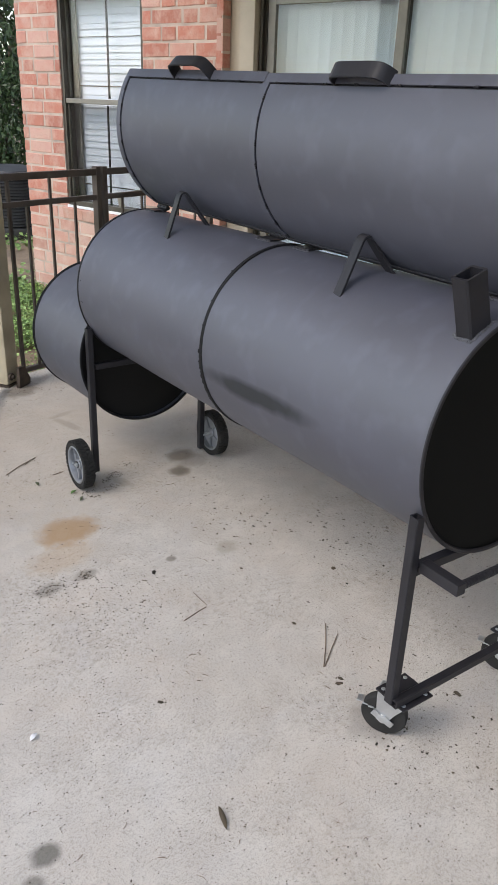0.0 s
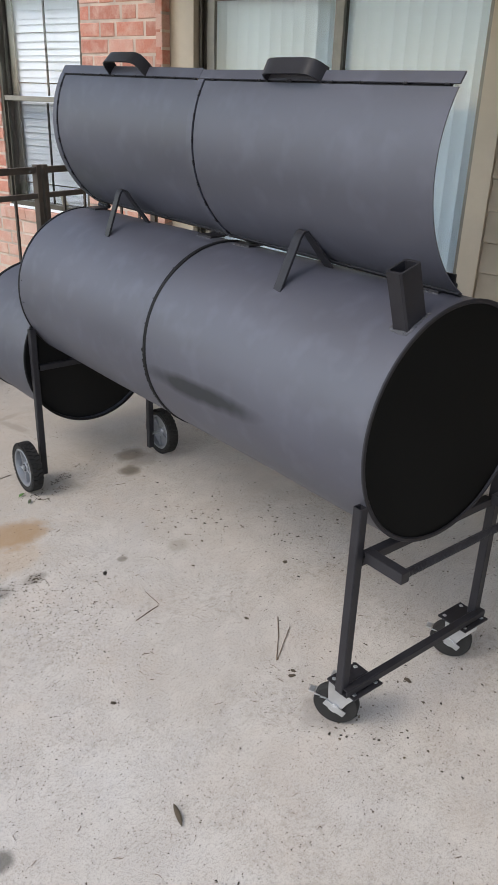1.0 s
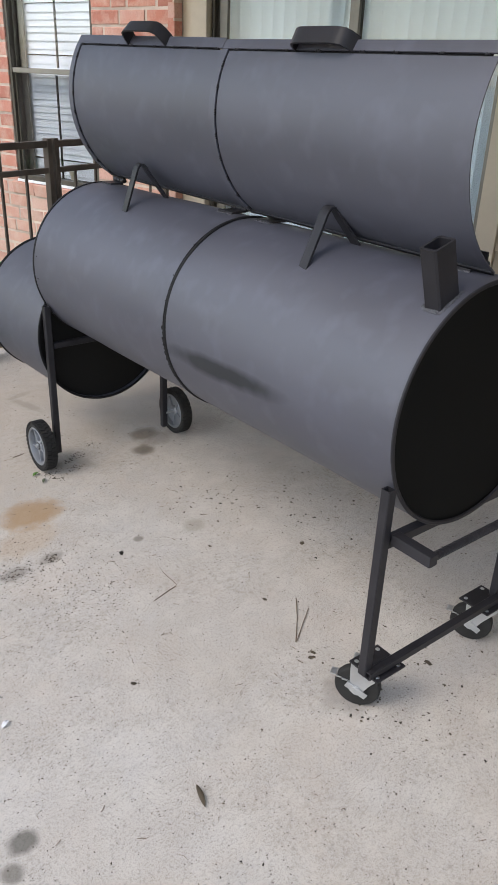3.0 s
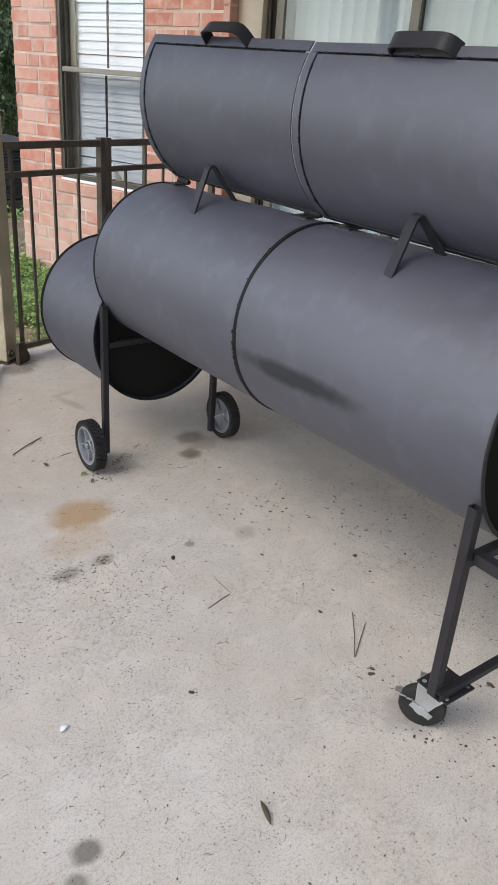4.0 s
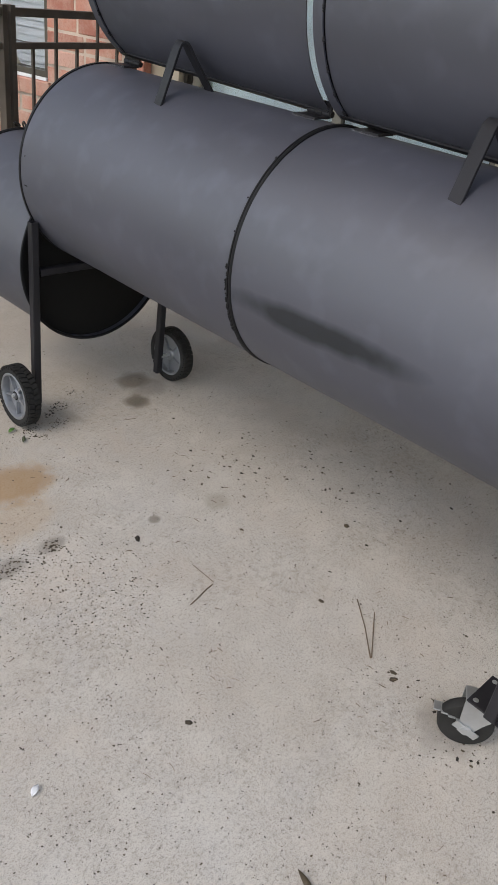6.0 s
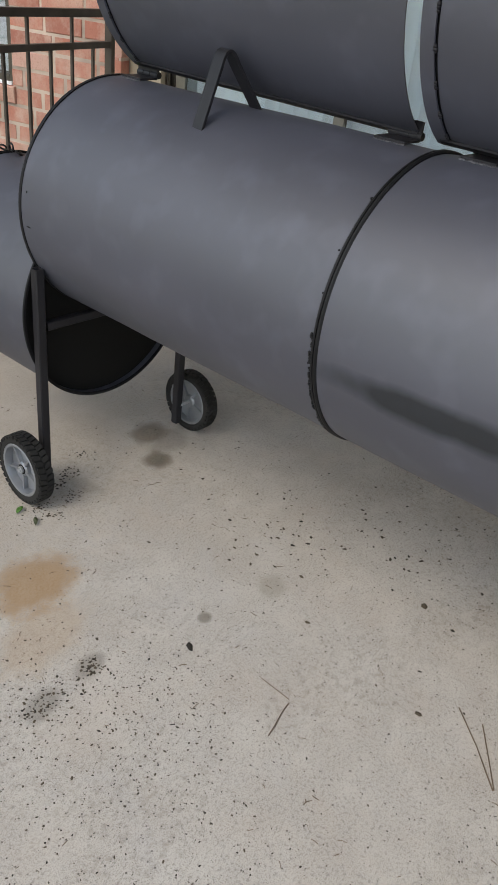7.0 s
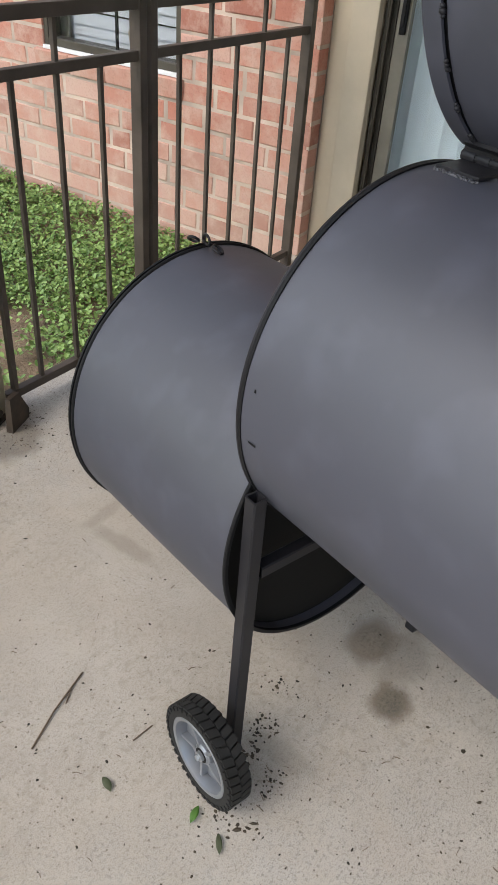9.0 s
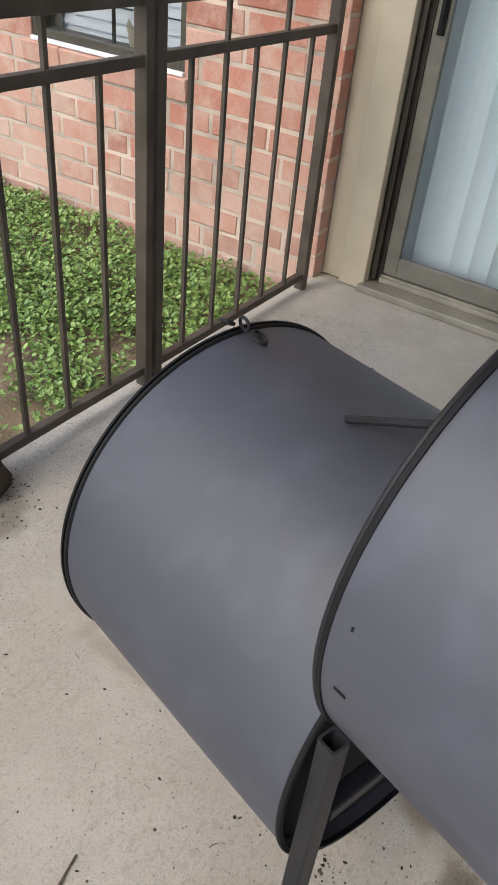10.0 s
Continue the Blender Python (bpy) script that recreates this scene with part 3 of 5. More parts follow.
def window():
    w = empty("window_1", pose(WALL_X, 0, 0))
    tagged(w, "double-hung window in a worn bronze aluminium frame", "window", kind="structure")
    y0, y1, z0, z1, zm = WIN_Y0, WIN_Y1, WIN_Z0, WIN_Z1, 1.40
    fr = bmesh.new()
    for a, b in ((y0 + 0.002, y0 + 0.03), (y1 - 0.03, y1 - 0.002)):
        box(0.012, 0.10, a, b, z0, z1, 0.003, fr)
    box(0.012, 0.10, y0 + 0.03, y1 - 0.03, z0, z0 + 0.04, 0.003, fr)
    box(0.012, 0.10, y0 + 0.03, y1 - 0.03, z1 - 0.04, z1, 0.003, fr)
    part("window_frame", finish(fr), BRONZE, w)
    part("meeting_rail", box(0.016, 0.07, y0 + 0.031, y1 - 0.031, zm - 0.017, zm + 0.017, 0.004), STILE, w, "grey aluminium meeting rail")
    for a, b, dx in ((z0 + 0.04, zm - 0.023, 0.03), (zm + 0.023, z1 - 0.041, 0.05)):
        sash = bmesh.new()
        box(dx, dx + 0.022, y0 + 0.031, y0 + 0.048, a, b, 0.002, sash)
        box(dx, dx + 0.022, y1 - 0.048, y1 - 0.031, a, b, 0.002, sash)
        s = part("sash", finish(sash), BRONZE, w)
        g = part("pane", box(dx + 0.008, dx + 0.013, y0 + 0.046, y1 - 0.046, a, b), SCREENED if a < 1 else TINTED, s, "glass pane behind an insect screen" if a < 1 else "clear glass pane")
        g.visible_shadow = False
        part("muntin", box(dx + 0.014, dx + 0.022, 4.50, 4.515, a, b), RIM_PAINT, s, "thin dark upright bar")
    part("inner_jamb", box(0.102, 0.118, y1 - 0.085, y1 - 0.002, z0 + 0.012, z1, 0.002), STILE, w, "grey inner jamb board")
    part("caulk_strip", box(-0.006, 0.011, y0 + 0.004, y1 - 0.004, z0 - 0.012, z0 + 0.006, 0.003), PAPER, w, "white painted strip under the window")
    flap = bmesh.new()
    tip = [flap.verts.new(v) for v in ((0.026, 4.40, z0 + 0.045), (0.022, 4.325, z0 + 0.05), (0.004, 4.345, z0 + 0.10), (-0.012, 4.372, z0 + 0.155), (0.0, 4.395, z0 + 0.13))]
    top = [flap.verts.new(v.co + Vector((0.0025, 0.0, 0.001))) for v in tip]
    flap.faces.new(tip)
    flap.faces.new(top)
    for k in range(5):
        flap.faces.new((tip[k], tip[(k + 1) % 5], top[(k + 1) % 5], top[k]))
    part("screen_flap", finish(flap), ALU, w, "torn grey corner of the insect screen")
    part("stool", box(0.102, 0.21, y0 + 0.004, y1 - 0.004, z0 - 0.01, z0 + 0.01), TAN, w, "tan inner sill")
    return w


window()


def horizontal_blind():
    d = empty("horizontal_blind", pose(WALL_X + 0.135, 0, 0))
    tagged(d, "white horizontal slat blind, lowered behind the window", "window blind")
    part("headrail", box(-0.012, 0.03, WIN_Y0 + 0.03, WIN_Y1 - 0.03, 2.06, 2.098, 0.003), BLIND, d)
    bm = bmesh.new()
    prof = [(-0.007, -0.0275), (-0.003, -0.009), (0.001, 0.009), (0.005, 0.0275)]
    vs = [[bm.verts.new((x, y, z)) for x, z in prof] + [bm.verts.new((x + 0.0012, y, z - 0.0004)) for x, z in reversed(prof)] for y in (WIN_Y0 + 0.035, WIN_Y1 - 0.035)]
    for k in range(8):
        bm.faces.new((vs[0][k], vs[0][(k + 1) % 8], vs[1][(k + 1) % 8], vs[1][k]))
    bm.faces.new(vs[0])
    bm.faces.new(vs[1])
    me = mesh_of("slat", finish(bm, True, 40), BLIND)
    rng = random.Random(8)
    z = 0.69
    while z < 2.05:
        s = new("slat", me)
        s.parent = d
        s.matrix_basis = pose(0, 0, z, rng.uniform(-0.12, 0.12), rng.uniform(-1.2, 1.2), 0)
        z += 0.0465
    return d


horizontal_blind()


# ---- the barrel smoker ----
# local axes: y along the barrels from the caster end to the firebox end, x towards the house
smoker = empty("barrel_smoker", pose(2.043, 0.465, 0, 0, 0, -16.9))
tagged(smoker, "black painted double-drum barbecue smoker with raised lids, on wheels", "smoker")
R, AXIS, LENGTH, SEAM = 0.283, 0.797, 1.731, 0.852
TILT_M = pose(0, 0, AXIS, -0.53, 0, 0)
HINGE_A = 80.0      # angle of the lid hinge round the drum, from +x towards +z
LID_SPAN = 96.0


def drum(y0, y1, material, label, near_cap):
    body = part("drum", arc_shell(R, 0.0025, HINGE_A, 345.0, y0, y1, 96, 12, 0.0022), material, smoker, label, TILT_M)
    for y, cap in ((y0, near_cap), (y1, not near_cap)):
        s = -1 if y == y0 else 1
        if not cap:
            part("rim", lathe([(R - 0.005, y - s * 0.006), (R + 0.002, y - s * 0.006), (R + 0.0045, y - s * 0.003), (R + 0.0045, y), (R - 0.005, y)], 96), RIM_PAINT, body)
            continue
        ring = lathe([(R - 0.006, y - s * 0.005), (R + 0.001, y - s * 0.005), (R + 0.0028, y - s * 0.0035), (R + 0.003, y - s * 0.001), (R + 0.0015, y + s * 0.001), (R - 0.005, y + s * 0.001), (R - 0.008, y - s * 0.003)], 96)
        rim = part("rim", ring, FRAME_PAINT, body)
        if not near_cap:
            # thin black ring drawn for the shaded groove beside the rim
            groove = lathe([(R - 0.002, y - s * 0.0095), (R + 0.0024, y - s * 0.0095), (R + 0.0024, y - s * 0.0045), (R - 0.002, y - s * 0.0045)], 96)
            part("groove_shade_line", groove, RIM_PAINT, rim, "dark line beside the rolled rim")
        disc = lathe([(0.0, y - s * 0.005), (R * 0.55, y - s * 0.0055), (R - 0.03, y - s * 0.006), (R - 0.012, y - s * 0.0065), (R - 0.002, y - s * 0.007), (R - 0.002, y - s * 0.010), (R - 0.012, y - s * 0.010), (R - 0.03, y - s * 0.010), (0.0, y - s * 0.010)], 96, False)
        part("end_cap", disc, CAP, body, "matte black end plate with shade painted in")
    for a, b in ((y0, y0 + (0.03 if near_cap else 0.035)), (y1 - (0.02 if near_cap else 0.045), y1)):
        part("collar", arc_shell(R - 0.0004, 0.0025, 345.0, 440.0, a, b, 36, 1), material, body)
    return body


drum_near = drum(0.0, SEAM - 0.001, PAINT_SOOT, "satin black drum with a dark soot smear", True)
drum_far = drum(SEAM + 0.001, LENGTH, PAINT, "satin black drum", False)
for a0, y0, w, h in ((186.0, 1.690, 0.5, 0.014), (170.0, 1.700, 0.9, 0.002)):
    chip = arc_shell(R + 0.0027, 0.001, a0, a0 + w, y0, y0 + h, 4, 1)
    part("paint_chip", chip, RIM_PAINT, drum_far, "small dark scratch in the paint")
rng = random.Random(3)
beads = []
for k in range(420):
    a = radians(95 + 250 * k / 420 + rng.uniform(-0.3, 0.3))
    if 178 < math.degrees(a) < 245 and rng.random() < 0.62 or rng.random() < 0.015:
        beads.append(((R + 0.0015) * math.cos(a), SEAM + 0.0085 + rng.uniform(-0.002, 0.002), (R + 0.0015) * math.sin(a)))
tagged(part("weld_seam", weld_beads(beads, 0.0030, 5), RIM_PAINT, smoker, "lumpy painted weld bead", TILT_M), kind="stuff")

# lids swung up and over, resting on the stop loops
LID_Z = 0.555
LID_A0, LID_A1 = 151.0, 239.0


def lid(y0, y1, handle_y0, handle_y1, hinges, left_strap, label, LID_X, LID_R, twist, lean, pivot, strap_span):
    sheet = arc_shell(LID_R, 0.0025, LID_A0, LID_A1, y0, y1, 48, 12, 0.002)
    body = part("lid", sheet, PAINT, smoker, label, TILT_M @ pose(LID_X, y1, LID_Z, 0, 0, twist) @ pose(0, pivot - y1, 0, lean) @ pose(0, -pivot, 0))
    top = bmesh.new()
    # flat bar along the free edge, standing off the sheet by a dark slit
    join(top, arc_shell(LID_R + 0.004, 0.004, LID_A0 - strap_span, LID_A0 - 0.9, y0 - 0.002, y1 + 0.028, 6, 1))
    part("edge_strap", finish(top, True, 35), PAINT, body)
    if left_strap:
        side = arc_shell(LID_R + 0.004, 0.004, LID_A0 - 0.7, LID_A1 + 1, y1 + 0.0045, y1 + 0.030, 48, 1)
        part("edge_strap", side, PAINT, body)
    foot = arc_shell(LID_R + 0.006, 0.005, LID_A1 - 2.4, LID_A1 + 0.2, y0, y1 + 0.02, 4, 1)
    part("hinge_strap", foot, FRAME_PAINT, body, "dark flat bar along the hinged edge")
    # black strips added behind the slits to draw their shadow lines
    part("slit_shade_strip", arc_shell(LID_R - 0.003, 0.003, LID_A0 - 3, LID_A0 + 3, y0 + 0.02, y1 + 0.02, 6, 1), RIM_PAINT, body)
    part("slit_shade_strip", arc_shell(LID_R - 0.003, 0.003, LID_A0 + 3, LID_A1, y1 - 0.015, y1 + 0.018, 48, 1), RIM_PAINT, body)
    spots = []
    r = random.Random(int(y0 * 100) + 7)
    for k in range(8):
        y = y0 + 0.02 + (y1 - y0 - 0.04) * (k + r.uniform(-0.2, 0.2)) / 7
        a = LID_A0 - 0.7
        spots += [((LID_R + 0.002) * math.cos(radians(a)), y + 0.005 * j, (LID_R + 0.002) * math.sin(radians(a))) for j in range(3)]
    if left_strap:
        for k in range(8):
            a = LID_A0 + (LID_A1 - LID_A0) * (k + 0.5) / 8
            spots += [((LID_R + 0.003) * math.cos(radians(a + j)), y1 + 0.003, (LID_R + 0.003) * math.sin(radians(a + j))) for j in (0, 1, 2)]
    tagged(part("tack_weld", weld_beads(spots, 0.0034, 11), FRAME_PAINT, body), kind="stuff")
    # handle: broad flat bar bent to a low bridge off the edge strap
    a = radians(LID_A0 - 3)
    n = Vector((math.cos(a), 0, math.sin(a)))
    t = Vector((-math.sin(a), 0, math.cos(a)))
    base = n * (LID_R - 0.002) - t * 0.004
    a = radians(LID_A0 - (16 if y0 > 0.5 else -2))
    n = Vector((math.cos(a), 0, math.sin(a)))
    t = Vector((-math.sin(a), 0, math.cos(a)))
    out = 0.052 if y0 > 0.5 else 0.040
    prof = [(handle_y0, 0.0), (handle_y0 + 0.006, out * 0.55), (handle_y0 + 0.014, out * 0.84), (handle_y0 + 0.03, out * 0.97), (handle_y0 + 0.05, out)]
    prof += [(handle_y0 + handle_y1 - y, h) for y, h in reversed(prof)]
    part("handle", strap([base + n * h + Vector((0, y, 0)) for y, h in prof], t, 0.036, 0.005), FRAME_PAINT, body, "flat bar handle bent to a bridge")
    for y in hinges:
        h = bmesh.new()
        join(h, sweep([(0.052, y - 0.036, R + 0.010), (0.052, y + 0.036, R + 0.010)], 0.0075, 10))
        box(-0.004, 0.048, y - 0.034, y + 0.034, R + 0.0005, R + 0.005, 0.001, h)
        box(0.047, 0.054, y - 0.034, y + 0.034, R + 0.012, R + 0.036, 0.001, h)
        hinge = part("hinge", finish(h), FRAME_PAINT, smoker, "black steel butt hinge", TILT_M)
        for k in (-1, 0, 1):
            part("knuckle", lathe([(0.0, -0.0095), (0.0085, -0.0095), (0.0085, 0.0095), (0.0, 0.0095)], 12, False), FRAME_PAINT, hinge, "", pose(0.052, y + 0.023 * k, R + 0.010))
        w = [(-0.006 + r.uniform(-0.006, 0.004), y - 0.034 + 0.0011 * k, R - 0.0005) for k in range(62)]
        part("hinge_weld", weld_beads(w, 0.0024, 2), WELD_GREY, hinge, "bare grey weld")
    return body


lid(0.032, 0.835, 0.40, 0.585, (0.115, 0.775), True, "large open lid of rolled black sheet steel", 0.172, 0.297, 0.0, 0.95, 0.835, 5.6)
lid(0.926, 1.672, 1.185, 1.385, (0.955, 1.675), True, "smaller open lid of rolled black sheet steel", 0.190, 0.304, 1.8, 1.5, 0.926, 6.2)


def stop_loop(y, x0, x1, x_top, height, along=0.0):
    """An upside-down V of flat bar on which a raised lid rests."""
    def skin(x):
        return math.sqrt(R * R - x * x)
    a, b = Vector((x0, y + 0.012, skin(x0) - 0.003)), Vector((x1, y - 0.012, skin(x1) - 0.003))
    top = Vector((x_top, y + along, height))
    p = []
    r = 0.028
    u, v = (a - top).normalized(), (b - top).normalized()
    p.append(a)
    p.append(top + u * r * 1.6)
    for k in range(1, 8):
        f = k / 8
        p.append((top + u * r * 1.6) * (1 - f) ** 2 + 2 * f * (1 - f) * (top + Vector((0, 0, 0.012))) + (top + v * r * 1.6) * f ** 2)
    p.append(top + v * r * 1.6)
    p.append(b)
    part("lid_stop", strap(p, (0.12, 1, 0), 0.031, 0.006), FRAME_PAINT, smoker, "bent flat bar lid rest", TILT_M)


stop_loop(1.300, -0.137, 0.006, -0.082, 0.400, 0.008)
stop_loop(0.430, -0.152, -0.002, -0.072, 0.384, 0.022)

# square chimney socket, standing on the slope of the near drum
sock = square_tube((0, 0, 0.20), (0, 0, 0.364), 0.066, 0.042, 0.005)
for v in sock.verts:
    if v.co.z > 0.3:
        v.co.z += 0.3 * v.co.x
    v.co.x += -0.131 - 0.33 * (v.co.z - 0.245)
socket = part("chimney_socket", sock, FRAME_PAINT, smoker, "short open rectangular steel tube", TILT_M @ pose(0, 0.046, 0))
wr = random.Random(9)
ring = []
for k in range(170):
    f = k / 170 * 4
    i, g = int(f), f - int(f)
    c = [(-0.163, -0.023), (-0.099, -0.023), (-0.099, 0.023), (-0.163, 0.023), (-0.163, -0.023)]
    ring.append((c[i][0] * (1 - g) + c[i + 1][0] * g + wr.uniform(-0.003, 0.003), c[i][1] * (1 - g) + c[i + 1][1] * g + wr.uniform(-0.004, 0.004), 0.0))
    px_ = ring[-1][0]
    ring[-1] = (px_, ring[-1][1], math.sqrt(R * R - px_ * px_))
part("socket_weld", weld_beads(ring, 0.0024, 4), WELD_GREY, socket, "rough grey weld bead")

# firebox drum, lower, at the far end
FB_R, FB_L = 0.288, 0.455
fb_m = pose(-0.002, LENGTH + 0.004, 0.505, 0, 0, 2.2)
firebox = part("firebox", arc_shell(FB_R, 0.003, 0.0, 360.0, 0.0, FB_L, 96, 6, 0.0015), PAINT, smoker, "short satin black firebox drum", fb_m)
for y, s in ((0.0, -1), (FB_L, 1)):
    ring = lathe([(FB_R - 0.004, y - s * 0.006), (FB_R + 0.001, y - s * 0.006), (FB_R + 0.0035, y - s * 0.004), (FB_R + 0.004, y - s * 0.001), (FB_R + 0.002, y + s * 0.001), (FB_R - 0.004, y + s * 0.001)], 96)
    part("rim", ring, RIM_PAINT, firebox)
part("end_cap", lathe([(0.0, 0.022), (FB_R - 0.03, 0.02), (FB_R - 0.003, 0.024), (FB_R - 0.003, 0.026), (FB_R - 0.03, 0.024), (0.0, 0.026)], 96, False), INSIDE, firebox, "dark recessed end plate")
part("fire_door", lathe([(0.0, FB_L + 0.009), (FB_R - 0.01, FB_L + 0.009), (FB_R + 0.003, FB_L + 0.008), (FB_R + 0.005, FB_L + 0.006), (FB_R + 0.005, FB_L + 0.002), (FB_R - 0.012, FB_L + 0.003), (0.0, FB_L + 0.004)], 96, False), RIM_PAINT, firebox, "round black firebox door with a turned lip")


def oval_link(center, m, a=0.017, b=0.010, r=0.0028):
    pts = [m @ Vector((a * math.cos(2 * math.pi * k / 16), b * math.sin(2 * math.pi * k / 16), 0)) + Vector(center) for k in range(16)]
    return finish(sweep(pts, r, 6, bmesh.new(), True), True)


top_z = FB_R
for c, ang in (((0.014, FB_L - 0.034, top_z + 0.004), (25, 0, 60)), ((0.006, FB_L - 0.010, top_z + 0.016), (80, 20, 70)), ((-0.006, FB_L + 0.014, top_z + 0.012), (20, 30, 60))):
    part("chain_link", oval_link(c, Euler([radians(v) for v in ang]).to_matrix()), FRAME_PAINT, firebox, "black steel chain link")
part("brace_rod", sweep([(-0.026, 0.215, FB_R + 0.003), (-0.018, 0.10, FB_R + 0.060), (-0.012, -0.01, FB_R + 0.112)], 0.0058, 8), FRAME_PAINT, firebox, "thin steel brace rod")

# legs and cross bars
LEG = 0.0245
for name, x, y, z0, z1 in (("leg", -0.260, 1.704, 0.045, 0.644), ("leg", 0.238, 1.700, 0.035, 0.655), ("leg", -0.262, 0.012, 0.165, 0.668), ("leg", 0.252, 0.012, 0.165, 0.655)):
    part(name, square_tube((x, y, z0), (x, y, z1), LEG), FRAME_PAINT, smoker)
part("cross_bar", square_tube((-0.243, 1.704, 0.49), (0.222, 1.704, 0.49), 0.022), FRAME_PAINT, smoker)
part("cross_bar", square_tube((-0.243, 0.018, 0.525), (0.233, 0.018, 0.525), LEG), FRAME_PAINT, smoker)
part("cross_bar", square_tube((-0.270, -0.004, 0.172), (0.268, -0.004, 0.172), 0.021), FRAME_PAINT, smoker)
part("shelf_bracket", square_tube((0.27, 0.012, 0.54), (0.46, 0.012, 0.56), 0.034), FRAME_PAINT, smoker)
bar = empty("pull_bar", pose(0, 0, 0))
bar.parent = smoker
part("arm", box(-0.235 - 0.013, -0.235 + 0.013, -0.108, -0.001, 0.530, 0.557, 0.002), FRAME_PAINT, bar)
part("arm", box(0.228 - 0.013, 0.228 + 0.013, -0.108, -0.001, 0.530, 0.557, 0.002), FRAME_PAINT, bar)
rod = bmesh.new()
sweep([(-0.222, -0.096, 0.543), (0.215, -0.096, 0.543)], 0.0085, 12, rod)
for k in range(40):
    x = -0.212 + 0.0106 * k
    sweep([(x + 0.004 * math.sin(2 * math.pi * i / 12), -0.096 + 0.0088 * math.cos(2 * math.pi * i / 12), 0.543 + 0.0088 * math.sin(2 * math.pi * i / 12)) for i in range(12)], 0.0013, 5, rod, True)
part("rebar_grip", finish(rod, True, 40), FRAME_PAINT, bar, "ribbed reinforcing bar grip")


def plain_wheel(x, y, side):
    """A lawnmower wheel: treaded rubber tyre on a silver spoked rim; side -1 or 1 is where it faces."""
    w = empty("wheel", pose(x, y, 0.1, 0, 0, -90 if side > 0 else 90))
    w.parent = smoker
    h = 0.021
    tyre = part("tyre", lathe([(0.077, -h), (0.083, -h - 0.002), (0.092, -h), (0.0955, -h + 0.006), (0.0955, h - 0.006), (0.092, h), (0.083, h + 0.002), (0.077, h)], 72), RUBBER, w, "treaded black rubber tyre")
    tread = bmesh.new()
    n = 36
    for k in range(n):
        for row, off in ((-0.0105, 0.0), (0.0105, 0.5)):
            a = 2 * math.pi * (k + off) / n
            blk = box(-0.0068, 0.0068, -0.0098, 0.0098, -0.003, 0.0028, 0.0)
            for v in blk.verts:
                v.co.x += 0.25 * v.co.y * (1 if row > 0 else -1)
            join(tread, blk, Matrix.Rotation(a, 4, "Y") @ Matrix.Translation((0, row, 0.0975)))
            lug = box(-0.0045, 0.0045, -0.002, 0.002, -0.006, 0.001, 0.0)
            join(tread, lug, Matrix.Rotation(a, 4, "Y") @ Matrix.Translation((0, 2.05 * row, 0.0955)))
    part("tread", finish(tread), RUBBER, tyre)
    rim = bmesh.new()
    join(rim, lathe([(0.0775, -h + 0.002), (0.0775, h - 0.001), (0.075, h + 0.001), (0.069, h), (0.067, h - 0.006), (0.065, 0.003), (0.065, -0.003), (0.067, -h + 0.006), (0.069, -h), (0.075, -h - 0.001)], 64))
    join(rim, lathe([(0.0, -0.005), (0.0655, -0.004), (0.0655, -0.001), (0.0, 0.0)], 48, False))
    join(rim, lathe([(0.0, 0.013), (0.017, 0.013), (0.021, 0.009), (0.023, 0.0), (0.023, -0.009), (0.018, -0.013), (0.0, -0.013)], 32, False))
    for k in range(5):
        spoke = box(0.018, 0.067, -0.012, 0.012, -0.0032, 0.0032, 0.0014)
        join(rim, spoke, Matrix.Rotation(2 * math.pi * (k + 0.25) / 5, 4, "Y"))
    part("rim", finish(rim, True, 30), SILVER, w, "silver plastic spoked rim")
    part("hub_ring", lathe([(0.0105, 0.0128), (0.0145, 0.0128), (0.0145, 0.0142), (0.0105, 0.0142)], 24), RIM_PAINT, w, "dark ring round the hub")
    nut = bmesh.new()
    join(nut, lathe([(0.0, 0.024), (0.005, 0.024), (0.006, 0.021), (0.006, -0.05), (0.0, -0.05)], 12, False))
    join(nut, lathe([(0.0, 0.019), (0.0105, 0.019), (0.0105, 0.012), (0.0, 0.012)], 6, False))
    part("axle_bolt", finish(nut), ZINC, w, "zinc axle bolt and nut")
    return w


plain_wheel(-0.331, 1.69, -1)
plain_wheel(0.293, 1.692, 1)


